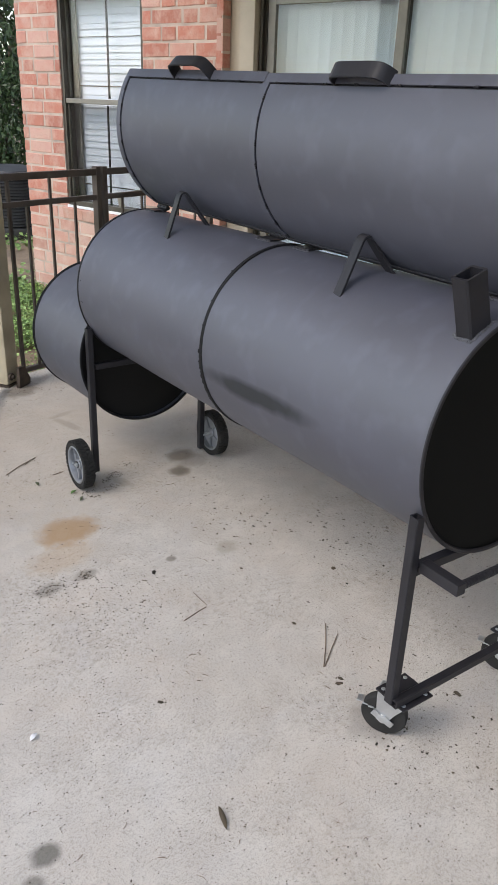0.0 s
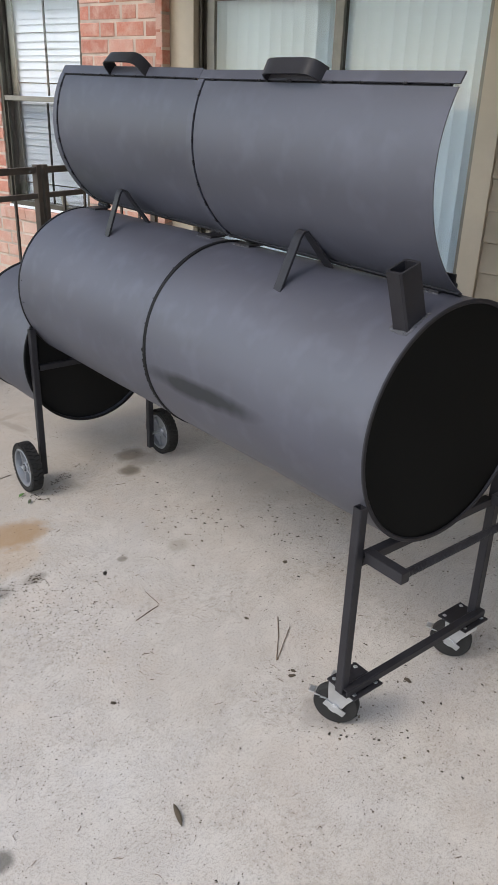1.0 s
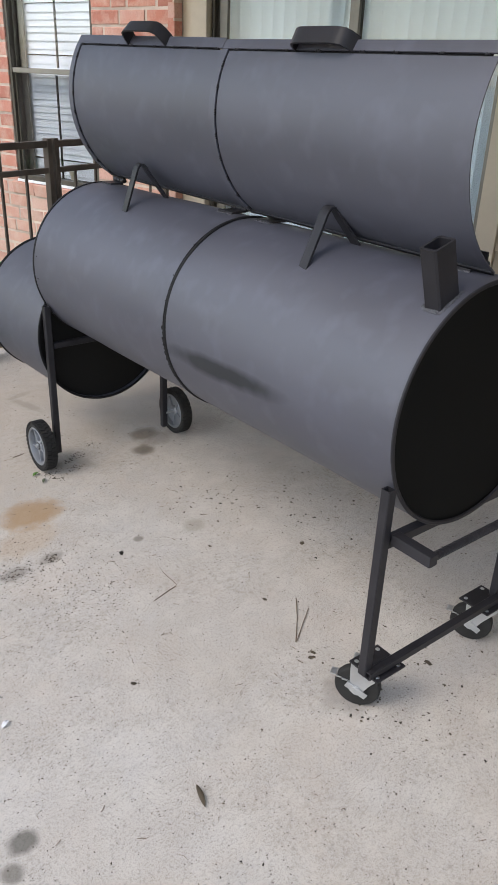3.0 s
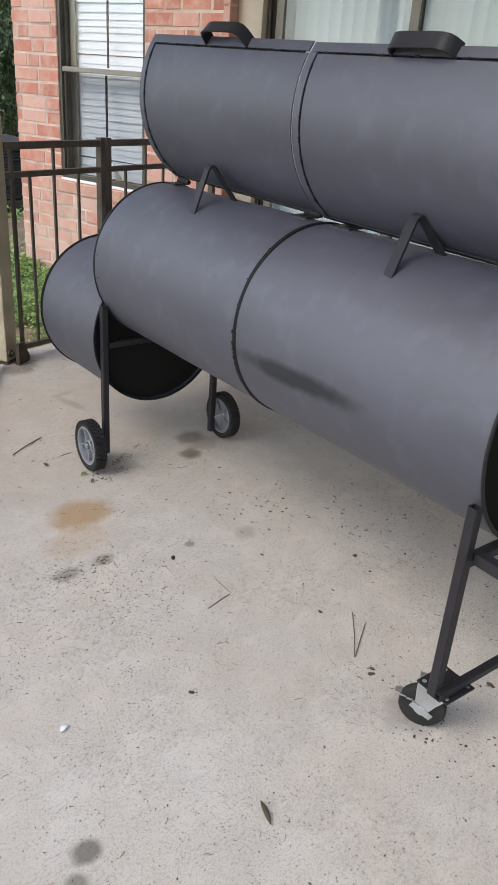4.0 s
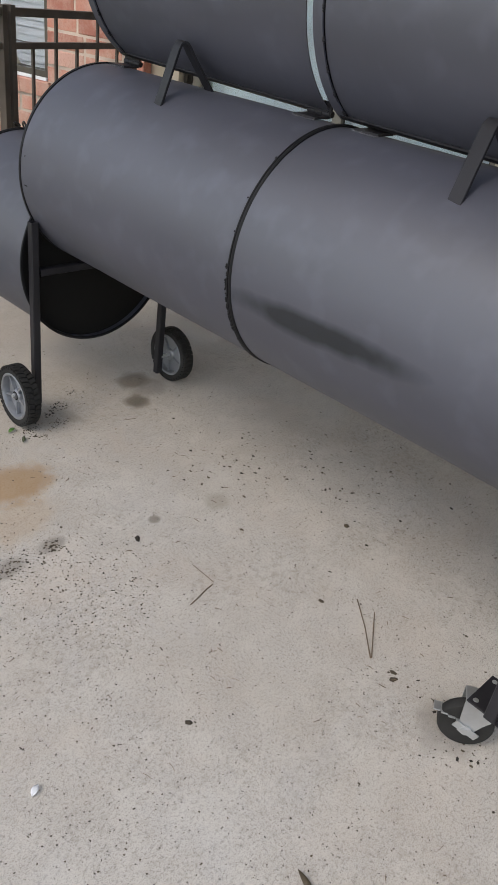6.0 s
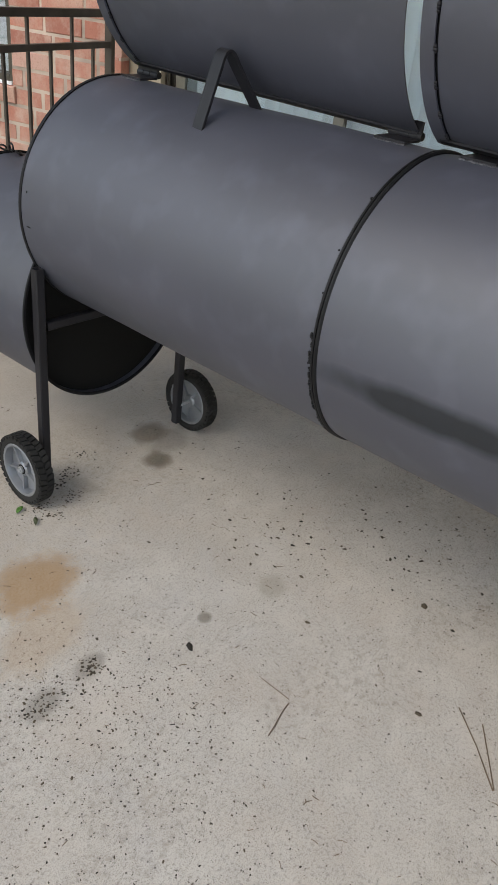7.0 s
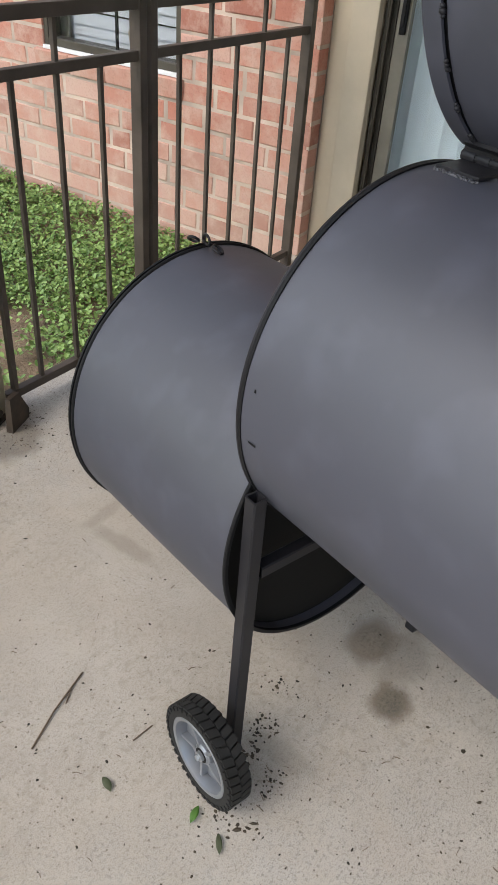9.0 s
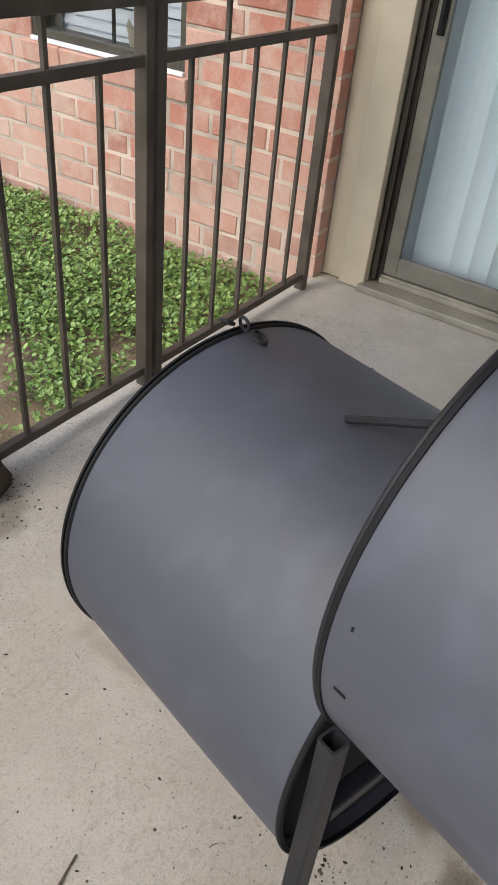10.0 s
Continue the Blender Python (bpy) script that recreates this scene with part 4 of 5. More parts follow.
def caster(x, y, turn, px, py):
    c = empty("caster", pose(px, py, 0))
    c.parent = smoker
    plate = bmesh.new()
    join(plate, box(-0.05, 0.05, -0.047, 0.047, 0.153, 0.158, 0.001))
    part("top_plate", finish(plate), FRAME_PAINT, c, "black bolted plate")
    for i, (a, b) in enumerate(((-0.037, -0.034), (0.037, -0.034), (0.037, 0.034), (-0.037, 0.034))):
        part("bolt_hole", lathe([(0.0, 0.0012), (0.0055, 0.0012), (0.0062, 0.0), (0.0, 0.0)], 12, False), ZINC, c, "bright bolt hole rim", pose(a, b, 0.1575, 90, 0, 0))
    part("swivel", lathe([(0.0, 0.0), (0.026, 0.0), (0.031, 0.006), (0.031, 0.012), (0.024, 0.016), (0.0, 0.016)], 32, False), ZINC, c, "zinc swivel race", pose(0, 0, 0.137, 90, 0, 0))
    head = empty("fork_head", pose(x - px, y - py, 0.0585, 0, 0, turn))
    head.parent = c
    # along y of the head: the axle; along x: the way it rolls
    wheel = part("caster_wheel", lathe([(0.012, -0.016), (0.046, -0.014), (0.055, -0.013), (0.0585, -0.008), (0.0585, 0.008), (0.055, 0.013), (0.046, 0.014), (0.012, 0.016)], 56), RUBBER, head, "dark hard rubber caster wheel")
    for s in (-1, 1):
        plate = bmesh.new()
        outline = [(-0.016, -0.008), (-0.004, -0.015), (0.012, -0.010), (0.030, 0.020), (0.066, 0.066), (0.066, 0.079), (-0.020, 0.079), (-0.020, 0.060)]
        a = [plate.verts.new((px_, s * 0.0195, pz)) for px_, pz in outline]
        b = [plate.verts.new((px_, s * 0.0225, pz)) for px_, pz in outline]
        plate.faces.new(a)
        plate.faces.new(b)
        for k in range(len(a)):
            plate.faces.new((a[k], a[(k + 1) % len(a)], b[(k + 1) % len(b)], b[k]))
        part("fork_side", finish(plate), ZINC, head, "zinc plated fork side")
    part("fork_top", box(-0.020, 0.066, -0.0225, 0.0225, 0.076, 0.0795, 0.001), ZINC, head)
    part("axle", lathe([(0.0, -0.029), (0.008, -0.029), (0.008, -0.0225), (0.005, -0.022), (0.005, 0.022), (0.008, 0.0225), (0.008, 0.029), (0.0, 0.029)], 6, False), ZINC, head)
    ped = bmesh.new()
    for k in range(4):
        box(-0.072 + 0.016 * k, -0.057 + 0.016 * k, -0.012 - 0.003 * k, 0.012 + 0.003 * k, 0.020 - 0.002 * k, 0.0235 - 0.002 * k, 0.001, ped)
    join(ped, box(-0.03, 0.03, -0.0262, -0.0232, -0.009, 0.009, 0.002), Matrix.Rotation(radians(28), 4, "Y"))
    join(ped, lathe([(0.0, -0.0275), (0.012, -0.0275), (0.013, -0.0235), (0.0, -0.0235)], 16, False))
    part("brake_pedal", finish(ped), ZINC, head, "zinc brake lever")
    return c


caster(-0.212, 0.068, -58, -0.205, 0.022)
caster(0.234, 0.055, -62, 0.222, 0.022)


# ---- patio railing, post and their fittings ----
RAIL_Y = 3.375


def railing(name, m, length, bars, label, end_posts=(True, True)):
    """Square-tube railing along +x of m: top and middle rail, every other baluster reaching the top."""
    r = empty(name, m)
    tagged(r, label, "railing", "patio railing sections")
    part("top_rail", box(0, length, -0.016, 0.016, 1.045, 1.079, 0.003), RAIL, r)
    part("middle_rail", box(0, length, -0.0135, 0.0135, 0.915, 0.943, 0.003), RAIL, r)
    part("bottom_rail", box(0, length, -0.0135, 0.0135, 0.045, 0.071, 0.003), RAIL, r)
    for i, x in enumerate(bars):
        top = 1.046 if i % 2 else 0.916
        part("baluster", box(x - 0.0066, x + 0.0066, -0.0066, 0.0066, 0.07, top, 0.0015), RAIL, r)
    for on, x in zip(end_posts, (0.0, length)):
        if on:
            part("post", box(x - 0.015, x + 0.015, -0.0205, 0.0205, 0.0, 1.09, 0.003), RAIL, r)
    return r


railing("patio_railing", pose(2.785, RAIL_Y, 0), 0.617, [0.145, 0.297, 0.458], "dark bronze steel railing section beside the post", (False, True))

first = [o for o in scene.objects if o.get("category") == "railing"][0]
part("end_bar", box(0.030, 0.046, -0.010, 0.010, 0.0, 1.046, 0.002), RAIL, first)
railing("patio_railing", pose(3.449, RAIL_Y, 0), 0.90, [0.139, 0.295, 0.445, 0.60, 0.761], "dark bronze steel railing section against the brick wall")
railing("patio_railing", pose(2.625, 3.345, 0, 0, 0, 225), 1.5, [0.10 + 0.145 * i for i in range(9)], "dark bronze steel railing set at an angle", (False, True))

post = empty("patio_post", pose(2.722, 3.402, 0, 0, 0, 20))
tagged(post, "tan painted wooden patio post with a peeling foot", "post")
part("shaft", box(-0.05, 0.05, -0.05, 0.05, 0.012, TOP - 0.001, 0.006), POST_WOOD, post)
part("base_bracket", box(-0.06, 0.06, -0.06, 0.06, 0.0, 0.011, 0.002), RUSTY, post, "rusty steel post base")
for k, (gx, gy) in enumerate(((0.012, -0.115), (0.06, 0.02))):
    tri = bmesh.new()
    a = [tri.verts.new(v) for v in ((gx - 0.05, gy, 0.0), (gx + 0.045, gy, 0.0), (gx + 0.05, gy, 0.03), (gx + 0.005, gy, 0.11), (gx - 0.045, gy, 0.115))]
    f = tri.faces.new(a)
    e = bmesh.ops.extrude_face_region(tri, geom=[f])
    for v in e["geom"]:
        if isinstance(v, bmesh.types.BMVert):
            v.co.y += 0.022 - 0.1 * (v.co.z > 0.05) * 0.06
    part("gusset", finish(tri), RUSTY, post, "dark rusty steel gusset")
part("bolt", lathe([(0.0, 0.0), (0.02, 0.0), (0.02, 0.012), (0.011, 0.014), (0.011, 0.026), (0.0, 0.028)], 12, False), RUSTY, post, "rusty bolt head", pose(-0.028, -0.051, 0.055, 180, 0, 0))


# ---- outdoors ----
def leaf_patch(count, seed, area, size, height, holes=(), material=CLOVER):
    """Many small folded leaves, as one mesh."""
    g = np.random.default_rng(seed)
    x0, x1, y0, y1 = area
    xs, ys = g.uniform(x0, x1, count), g.uniform(y0, y1, count)
    keep = np.ones(count, bool)
    for hx, hy, hr in holes:
        d = np.hypot(xs - hx, ys - hy) + g.normal(0, 0.05, count)
        keep &= d > hr
    thin = np.array([noise.noise((a * 2.1, b * 2.1, 1.7)) for a, b in zip(xs, ys)])
    keep &= thin > g.uniform(-1.0, 0.0, count)
    xs, ys = xs[keep], ys[keep]
    n = len(xs)
    zs = -0.115 + height * g.uniform(0.1, 1.0, n) * (0.75 + 0.5 * np.array([noise.noise((a * 4, b * 4, 5.0)) for a, b in zip(xs, ys)]))
    ang, s = g.uniform(0, 2 * np.pi, n), size * g.uniform(0.6, 1.25, n)
    tx, ty = g.normal(0, 0.4, n), g.normal(0, 0.4, n)
    shape = np.array([(-0.5, 0, 0), (-0.1, 0.42, 0.12), (0.45, 0.3, 0.1), (0.55, 0, 0.02), (0.45, -0.3, 0.1), (-0.1, -0.42, 0.12)])
    ca, sa = np.cos(ang), np.sin(ang)
    lx = shape[None, :, 0] * s[:, None]
    ly = shape[None, :, 1] * s[:, None]
    lz = shape[None, :, 2] * s[:, None]
    wx = lx * ca[:, None] - ly * sa[:, None]
    wy = lx * sa[:, None] + ly * ca[:, None]
    wz = lz + wx * tx[:, None] + wy * ty[:, None]
    co = np.stack([wx + xs[:, None], wy + ys[:, None], wz + zs[:, None]], 2).reshape(-1, 3)
    base = np.arange(n) * 6
    faces = [(b, b + 1, b + 2, b + 3) for b in base.tolist()] + [(b, b + 3, b + 4, b + 5) for b in base.tolist()]
    me = bpy.data.meshes.new("leaves")
    me.from_pydata(co.tolist(), [], faces)
    me.materials.append(material)
    return me


BARE_SPOTS = [(3.27, 3.99, 0.17), (3.60, 3.69, 0.13), (3.11, 3.64, 0.09), (2.97, 3.55, 0.09), (3.05, 4.15, 0.2), (4.4, 3.5, 0.06)]
clover = new("ground_cover", leaf_patch(62000, 21, (1.9, 4.45, 3.5, 5.7), 0.0185, 0.10, BARE_SPOTS))
tagged(clover, "dense bright green clover-like ground cover", "ground cover", kind="stuff")
lawn = new("grass", leaf_patch(26000, 22, (-3.0, 9.0, 5.3, 11.5), 0.045, 0.09, [(5.2, 6.6, 0.5), (3.2, 6.1, 0.35)]))
tagged(lawn, "patchy green lawn beyond the railing", "grass", kind="stuff")


def crown(count, seed, blobs, size):
    g = np.random.default_rng(seed)
    verts, faces = [], []
    for i in range(count):
        cx, cy, cz, r = blobs[int(g.integers(len(blobs)))]
        v = g.normal(0, 1, 3)
        v = v / np.linalg.norm(v) * r * g.uniform(0.45, 1.08)
        p = Vector((cx + v[0], cy + v[1], cz + v[2] * 0.8))
        q = Euler(g.uniform(0, 6.28, 3)).to_matrix()
        s = size * g.uniform(0.6, 1.4)
        b = len(verts)
        verts += [p + q @ Vector((x * s, y * s, z * s)) for x, y, z in ((-0.6, 0, 0), (0, 0.3, 0.1), (0.6, 0, 0), (0, -0.3, 0.1))]
        faces += [(b, b + 1, b + 2), (b, b + 2, b + 3)]
    me = bpy.data.meshes.new("crown")
    me.from_pydata([tuple(v) for v in verts], [], faces)
    me.materials.append(FOLIAGE)
    return me


def tree(x, y, height, seed, spread, label):
    g = random.Random(seed)
    t = empty("tree", pose(x, y, -0.13))
    tagged(t, label, "tree", "trees beyond the house")
    bm = bmesh.new()
    fork = Vector((g.uniform(-0.1, 0.1), g.uniform(-0.1, 0.1), height * 0.4))
    sweep([(0, 0, 0), (0.03, 0.02, height * 0.15), fork], [0.15, 0.11, 0.09], 10, bm)
    blobs = []
    for k in range(9):
        a = k * 2.4 + g.uniform(-0.3, 0.3)
        tip = Vector((math.cos(a) * spread * g.uniform(0.5, 1), math.sin(a) * spread * g.uniform(0.5, 1), height * g.uniform(0.5, 0.98)))
        sweep([fork * g.uniform(0.7, 1), (fork + tip) / 2 + Vector((0, 0, 0.12)), tip], [0.06, 0.035, 0.012], 6, bm)
        blobs.append((tip.x, tip.y, tip.z, spread * g.uniform(0.4, 0.62)))
    part("trunk", finish(bm, True), BARK, t)
    c = new("crown", crown(7000, seed, blobs, 0.11))
    c.parent = t
    return t


tree(8.3, 11.2, 4.6, 5, 1.9, "dark leafy tree beyond the house corner")
tree(10.8, 14.0, 6.0, 7, 2.4, "broad dark leafy tree beyond the house corner")
tree(3.6, 13.5, 6.0, 6, 2.2, "tall dark leafy tree beyond the lawn")


def shrub(x, y, r, h, seed):
    s = empty("shrub", pose(x, y, -0.13))
    tagged(s, "dense dark evergreen shrub", "shrub", "shrubs by the lawn")
    g = random.Random(seed)
    bm = bmesh.new()
    blobs = []
    for k in range(8):
        a = k * 0.8
        tip = Vector((math.cos(a) * r * 0.6, math.sin(a) * r * 0.6, h * g.uniform(0.3, 0.85)))
        sweep([(0, 0, 0), tip * 0.5 + Vector((0, 0, 0.05)), tip], [0.03, 0.02, 0.008], 5, bm)
        blobs.append((tip.x, tip.y, tip.z, r * 0.55))
    part("stem", finish(bm, True), BARK, s)
    c = new("crown", crown(5000, seed, blobs, 0.07))
    c.parent = s


shrub(7.0, 9.9, 0.9, 2.1, 31)
shrub(8.0, 9.7, 1.0, 2.6, 32)
shrub(5.3, 10.8, 0.8, 1.2, 33)


def condenser():
    c = empty("air_conditioner", pose(6.05, 7.95, -0.13))
    tagged(c, "dark round outdoor air conditioner unit with louvred sides", "air conditioner")
    part("base", lathe([(0.0, 0.0), (0.34, 0.0), (0.35, 0.03), (0.35, 0.12), (0.32, 0.13), (0.0, 0.13)], 48, False), UNIT_GREY, c, "", pose(0, 0, 0, 90, 0, 0))
    part("core", lathe([(0.0, 0.12), (0.29, 0.12), (0.29, 0.74), (0.0, 0.74)], 40, False), RIM_PAINT, c, "", pose(0, 0, 0, 90, 0, 0))
    me = mesh_of("louvre", lathe([(0.30, 0.022), (0.335, 0.0), (0.337, 0.003), (0.302, 0.026)], 48), UNIT_GREY)
    for k in range(17):
        o = new("louvre", me)
        o.parent = c
        o.matrix_basis = pose(0, 0, 0.15 + 0.034 * k, 90, 0, 0)
    part("top", lathe([(0.0, 0.80), (0.16, 0.80), (0.34, 0.76), (0.355, 0.73), (0.34, 0.72), (0.0, 0.72)], 48, False), UNIT_GREY, c, "", pose(0, 0, 0, 90, 0, 0))


condenser()


# ---- litter on the slab ----
def crumbs(seed):
    """Dirt crumbs lying on the slab, as one mesh."""
    g = np.random.default_rng(seed)
    spots = []
    for cx, cy, sx, sy, n, big in ((1.68, 1.70, 0.03, 0.025, 80, 0.0026), (1.81, 1.68, 0.022, 0.018, 55, 0.0028), (2.477, 2.195, 0.02, 0.02, 26, 0.0026), (2.378, 2.162, 0.018, 0.018, 40, 0.0024), (2.322, 2.145, 0.014, 0.014, 20, 0.003), (2.293, 2.08, 0.016, 0.016, 26, 0.0023), (2.203, 2.11, 0.03, 0.02, 50, 0.0023), (2.195, 2.059, 0.01, 0.01, 10, 0.0045),
                                   (2.45, 1.45, 0.12, 0.14, 60, 0.0035), (2.62, 1.15, 0.13, 0.13, 45, 0.0035), (1.88, 0.60, 0.05, 0.05, 50, 0.003), (1.95, 0.42, 0.08, 0.1, 40, 0.003),
                                   (2.25, 0.45, 0.25, 0.2, 30, 0.0024), (2.74, 3.27, 0.07, 0.05, 90, 0.0028), (1.6, 1.2, 0.5, 0.5, 260, 0.0017), (1.35, 0.6, 0.5, 0.4, 170, 0.0017), (2.3, 2.3, 0.5, 0.5, 90, 0.0022), (2.9, 1.6, 0.5, 0.8, 90, 0.0028),
                                   (1.75, 1.45, 0.12, 0.10, 160, 0.0018), (1.5, 0.9, 0.45, 0.45, 160, 0.0014), (2.1, 1.6, 0.5, 0.5, 180, 0.0017), (2.2, 0.6, 0.4, 0.4, 140, 0.0016),
                                   (1.55, 1.45, 0.28, 0.22, 480, 0.0015), (1.2, 0.8, 0.4, 0.4, 900, 0.0012), (2.35, 1.35, 0.3, 0.35, 230, 0.0018), (1.9, 0.45, 0.3, 0.25, 300, 0.0013), (2.0, 2.4, 0.4, 0.4, 160, 0.0022), (2.9, 0.4, 0.4, 0.5, 260, 0.0026), (1.75, 1.62, 0.16, 0.12, 240, 0.0020)):
        for _ in range(n):
            spots.append((g.normal(cx, sx), g.normal(cy, sy), big * g.uniform(0.4, 1.35)))
    spots += [(1.931, 0.765, 0.007), (1.95, 0.772, 0.006), (1.563, 1.085, 0.008), (2.398, 1.083, 0.010), (1.975, 1.524, 0.008), (2.063, 1.011, 0.006), (2.11, 0.50, 0.009), (2.35, 1.0, 0.005)]
    verts, faces = [], []
    for x, y, r in spots:
        if y > 3.4 or x > 4.4:
            continue
        a = g.uniform(0, 6.28)
        long, flat = g.uniform(1.0, 2.0), g.uniform(0.4, 0.8)
        b = len(verts)
        for k in range(5):
            t = 2 * np.pi * k / 5
            lx, ly = r * long * np.cos(t) * g.uniform(0.7, 1.2), r * np.sin(t) * g.uniform(0.7, 1.2)
            verts.append((x + lx * np.cos(a) - ly * np.sin(a), y + lx * np.sin(a) + ly * np.cos(a), 0.0003))
        verts.append((x, y, r * flat))
        faces += [(b + k, b + (k + 1) % 5, b + 5) for k in range(5)]
    me = bpy.data.meshes.new("crumbs")
    me.from_pydata(verts, [], faces)
    me.materials.append(DIRT)
    return me


def fibres(seed):
    """Short dry stalks and needles blown over the slab, as one mesh."""
    g = random.Random(seed)
    bm = bmesh.new()
    for cx, cy, spread, n in ((1.6, 1.4, 0.45, 70), (1.3, 0.8, 0.4, 40), (2.2, 1.0, 0.45, 45), (2.2, 2.2, 0.4, 45), (2.8, 3.15, 0.12, 22)):
        for _ in range(n):
            x, y, a, long = g.gauss(cx, spread), g.gauss(cy, spread), g.uniform(0, 6.28), g.uniform(0.003, 0.010)
            if y > 3.3 or y > 1.9 * x + 1.6:
                continue
            d, e = Vector((math.cos(a), math.sin(a), 0)) * long, Vector((-math.sin(a), math.cos(a), 0)) * long * g.uniform(-0.2, 0.2)
            p = Vector((x, y, 0.0016))
            sweep([p - d, p + e + Vector((0, 0, 0.001)), p + d], g.uniform(0.0005, 0.0009), 4, bm)
    return finish(bm)


tagged(part("dry_stalks", fibres(41), TWIG, None), "short dry plant stalks scattered on the concrete", "debris", kind="stuff")
tagged(new("dirt_crumbs", crumbs(17)), "scattered dark dirt crumbs on the concrete", "debris", kind="stuff")


def litter_leaf(x, y, length, width, turn, material, label):
    bm = bmesh.new()
    n = 10
    rows = []
    for i in range(n + 1):
        f = i / n
        w = width * math.sin(math.pi * f) ** 0.8 * (1 - 0.25 * f) + 0.0006
        z = 0.003 + 0.004 * math.sin(math.pi * f)
        rows.append([bm.verts.new((length * (f - 0.5), s * w / 2, z + abs(s) * 0.003 + 0.0008 * k)) for k in (0, 1) for s in (-1, 0, 1)])
    for a, b in zip(rows, rows[1:]):
        for k in (0, 1, 3, 4):
            bm.faces.new((a[k], a[k + 1], b[k + 1], b[k]))
        for k in (0, 2):
            bm.faces.new((a[k], a[k + 3], b[k + 3], b[k]))
    o = part("leaf", finish(bm, True), material, None, "", pose(x, y, -0.001, 0, 0, turn))
    tagged(o, label, "leaf", "litter on the slab")


litter_leaf(1.397, 0.732, 0.062, 0.014, 57, DRY_LEAF, "curled dry brown leaf on the concrete")
litter_leaf(2.156, 2.155, 0.034, 0.015, 12, GREEN_LEAF, "fresh green leaf on the concrete")
litter_leaf(2.104, 2.317, 0.032, 0.016, 70, SPRIG, "torn dull leaf on the concrete")
litter_leaf(2.141, 2.09, 0.036, 0.012, 40, SPRIG, "wilted grey-green sprig on the concrete")
litter_leaf(1.272, 1.235, 0.027, 0.014, 15, PAPER, "small white paper scrap on the concrete")


def twig(points, r, label="thin dry twig on the concrete"):
    o = part("twig", sweep([(x, y, z + r) for x, y, z in points], r, 6), TWIG, None)
    tagged(o, label, "twig", "twigs on the slab")


twig([(1.958, 0.834, 0), (2.042, 0.882, 0.002), (2.125, 0.937, 0.001)], 0.0014)
twig([(1.960, 0.832, 0), (2.03, 0.856, 0.002), (2.107, 0.882, 0.001)], 0.0013)
twig([(2.071, 2.477, 0), (2.152, 2.503, 0.002), (2.251, 2.525, 0.001)], 0.002)
twig([(2.179, 2.499, 0), (2.215, 2.517, 0.003)], 0.0014)
twig([(2.199, 2.339, 0), (2.246, 2.331, 0.001)], 0.0014)
twig([(1.85, 1.271, 0), (1.88, 1.269, 0.001), (1.92, 1.269, 0), (1.945, 1.266, 0)], 0.0013)
twig([(1.955, 1.27, 0), (1.977, 1.346, 0)], 0.0009)


# ---- bricks ----
BL, BH, BD, JOINT = 0.262, 0.081, 0.06, 0.0145
COURSE = BH + JOINT


def brick_mesh(length, seed, height=BH, depth=BD):
    """A brick with softened, slightly uneven edges; x into the wall from its face."""
    g = random.Random(seed)
    bm = bmesh.new()
    c = 0.004
    j = lambda: g.uniform(-0.0026, 0.0026)
    front = [bm.verts.new((0.0 + 0.3 * abs(j()), s * (length / 2 - c) + j(), t * (height / 2 - c) + j())) for s, t in ((-1, -1), (1, -1), (1, 1), (-1, 1))]
    edge = [bm.verts.new((c, s * length / 2 + j(), t * height / 2 + j())) for s, t in ((-1, -1), (1, -1), (1, 1), (-1, 1))]
    back = [bm.verts.new((depth, s * length / 2, t * height / 2)) for s, t in ((-1, -1), (1, -1), (1, 1), (-1, 1))]
    bm.faces.new(front)
    for a, b in ((front, edge), (edge, back)):
        for k in range(4):
            bm.faces.new((a[k], a[(k + 1) % 4], b[(k + 1) % 4], b[k]))
    return mesh_of("brick", finish(bm), BRICK)


brick_cache = {}


def lay(length, y, z, g, x=0.0, turn=0.0):
    key = (round(length, 2), g.randrange(4))
    if key not in brick_cache:
        brick_cache[key] = brick_mesh(key[0], len(brick_cache) + 50)
    b = new("brick", brick_cache[key])
    b.parent = wall_east
    b.matrix_basis = pose(WALL_X + x + g.uniform(-0.0018, 0.0018), y, z, g.uniform(-0.25, 0.25), 0, turn + g.uniform(-0.3, 0.3))


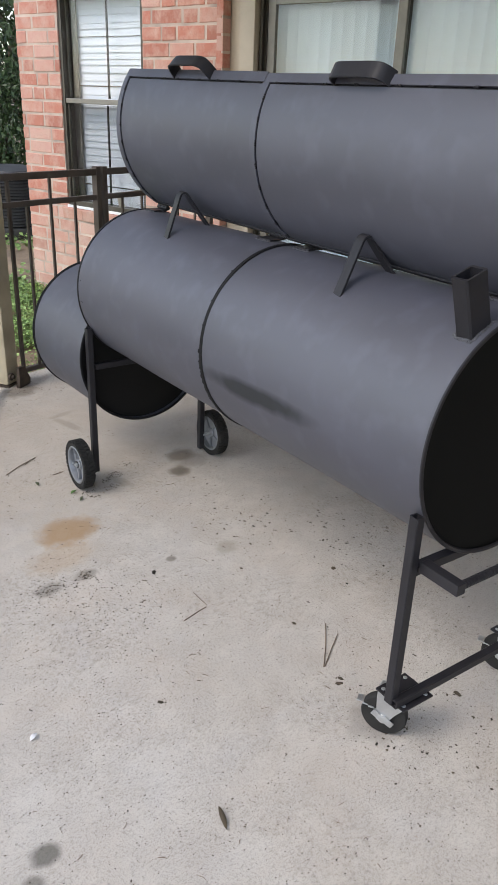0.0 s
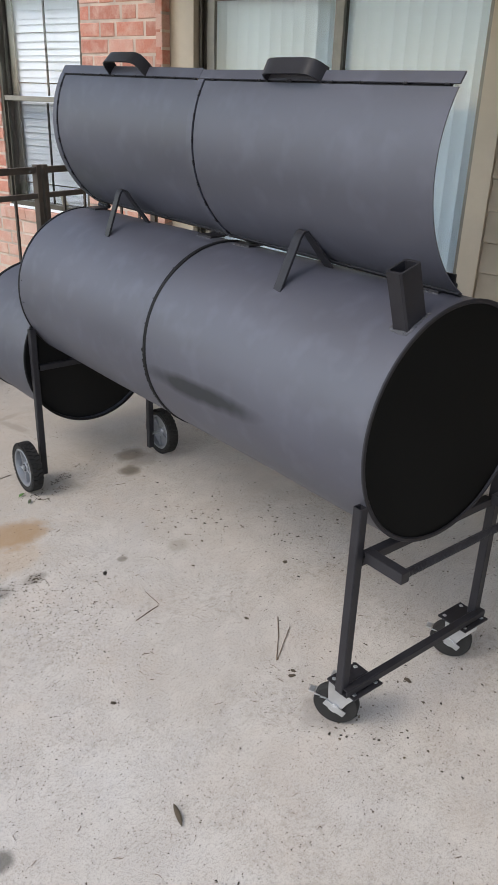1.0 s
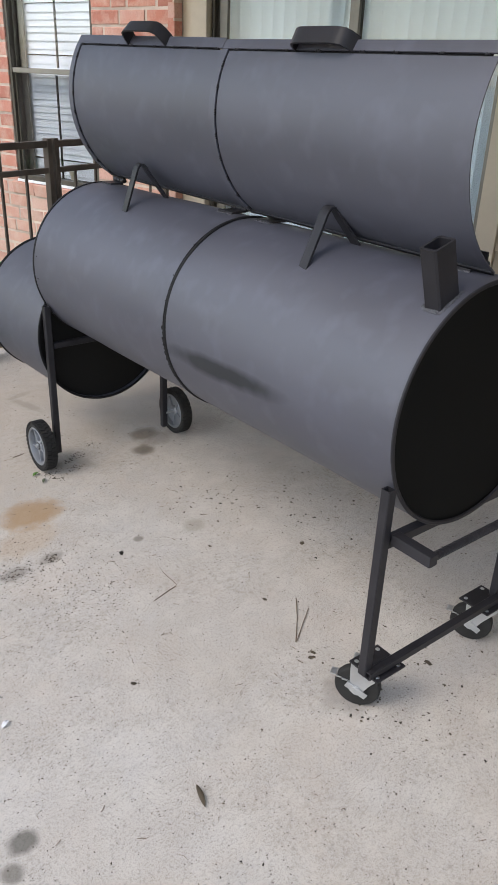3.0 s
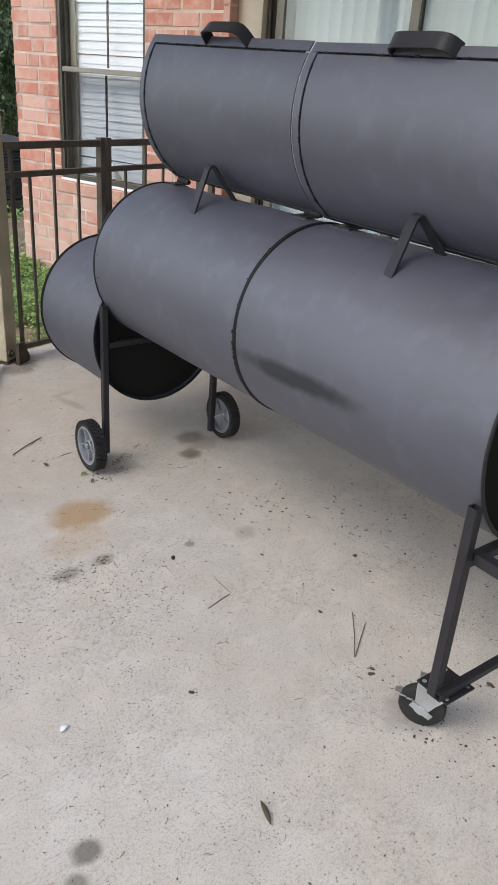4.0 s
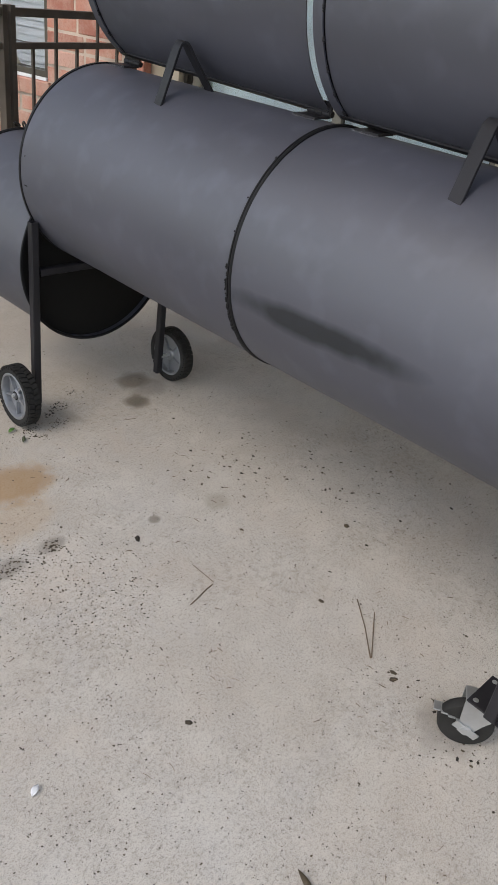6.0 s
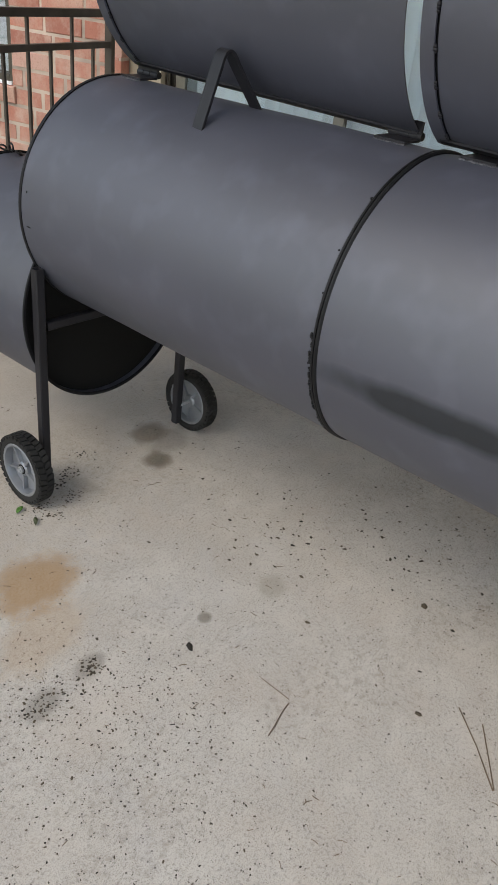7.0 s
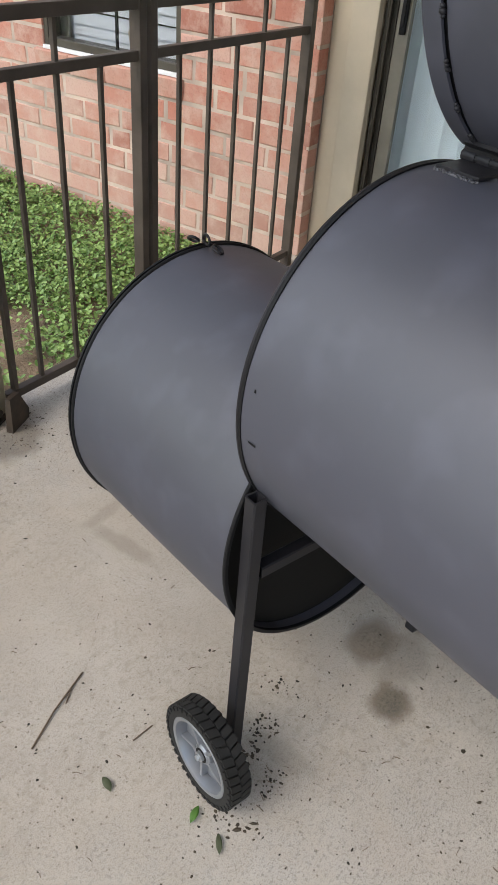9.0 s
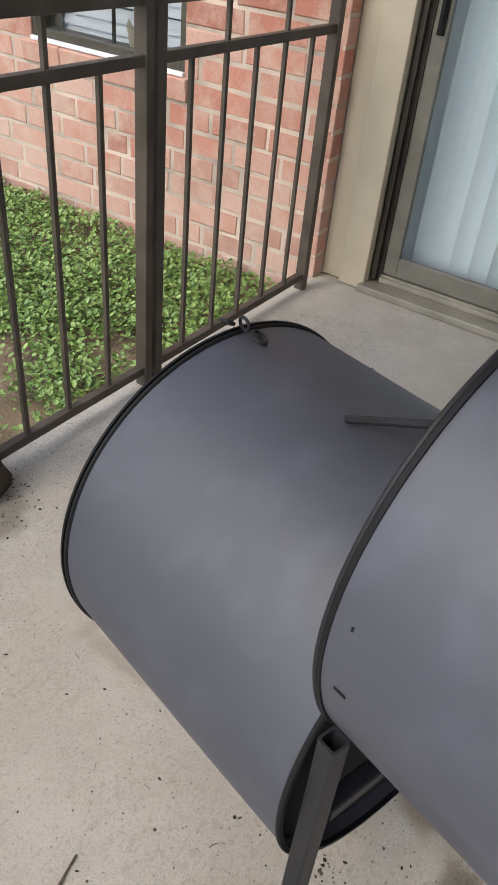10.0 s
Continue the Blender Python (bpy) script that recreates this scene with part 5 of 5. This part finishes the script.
g = random.Random(77)
spans = lambda z: [(BRICK_Y0, WIN_Y0), (WIN_Y1, BRICK_Y1)] if WIN_Z0 - 0.04 < z < WIN_Z1 else [(BRICK_Y0, BRICK_Y1)]
row = 0
z = -0.1275
while z < TOP - 0.05:
    zc = z + BH / 2
    for a, b in spans(zc):
        y = BRICK_Y0 - (0.0 if row % 2 else (BL + JOINT) / 2) - g.choice((0.0, 0.0, 0.03, 0.07))
        while y < b - 0.03:
            size = g.choice((BL, BL, BL - 0.03, BL - 0.05, 0.125))
            p, q = max(y, a), min(y + size, b)
            if b - q < 0.05:
                q = b
            if q - p > 0.03:
                lay(q - p, (p + q) / 2, zc, g)
            y = max(q, y + size) + JOINT
    row += 1
    z += COURSE
# sloping sill of bricks on edge, under the window
y = WIN_Y0 - 0.02
while y < WIN_Y1 - 0.02:
    b = new("brick", brick_cache.setdefault("sill", brick_mesh(0.232, 99, 0.085, 0.10)))
    b.parent = wall_east
    b.matrix_basis = pose(WALL_X - 0.016, y + 0.117, WIN_Z0 - 0.060 + g.uniform(-0.003, 0.003), 0, -8, g.uniform(-0.6, 0.6))
    y += 0.2365
# the narrow brick return beside the door
z = 0.004
while z < TOP - 0.09:
    b = new("brick", brick_cache.setdefault("return", brick_mesh(0.076, 120, BH, 0.05)))
    b.parent = wall_east
    b.matrix_basis = pose(WALL_X + 0.036, BRICK_Y0 - 0.012 + g.uniform(-0.002, 0.002), z + BH / 2, 0, 0, 90)
    z += COURSE

# lap siding boards right of the door
z = 0.009
while z < TOP:
    top = min(z + 0.157, TOP - 0.002)
    bm = bmesh.new()
    top -= 0.004
    prof = [(-0.001, z + 0.012), (-0.024, z + 0.012), (-0.024, z), (-0.034, z + 0.001), (-0.010, top), (-0.001, top)]
    ends = [[bm.verts.new((SETBACK + x, y, h)) for x, h in prof] for y in (-1.59, DOOR_Y0 - 0.118)]
    for k in range(6):
        bm.faces.new((ends[0][k], ends[0][(k + 1) % 6], ends[1][(k + 1) % 6], ends[1][k]))
    bm.faces.new(ends[0])
    bm.faces.new(ends[1])
    part("siding_board", finish(bm), SIDING, wall_door, "")
    z += 0.159
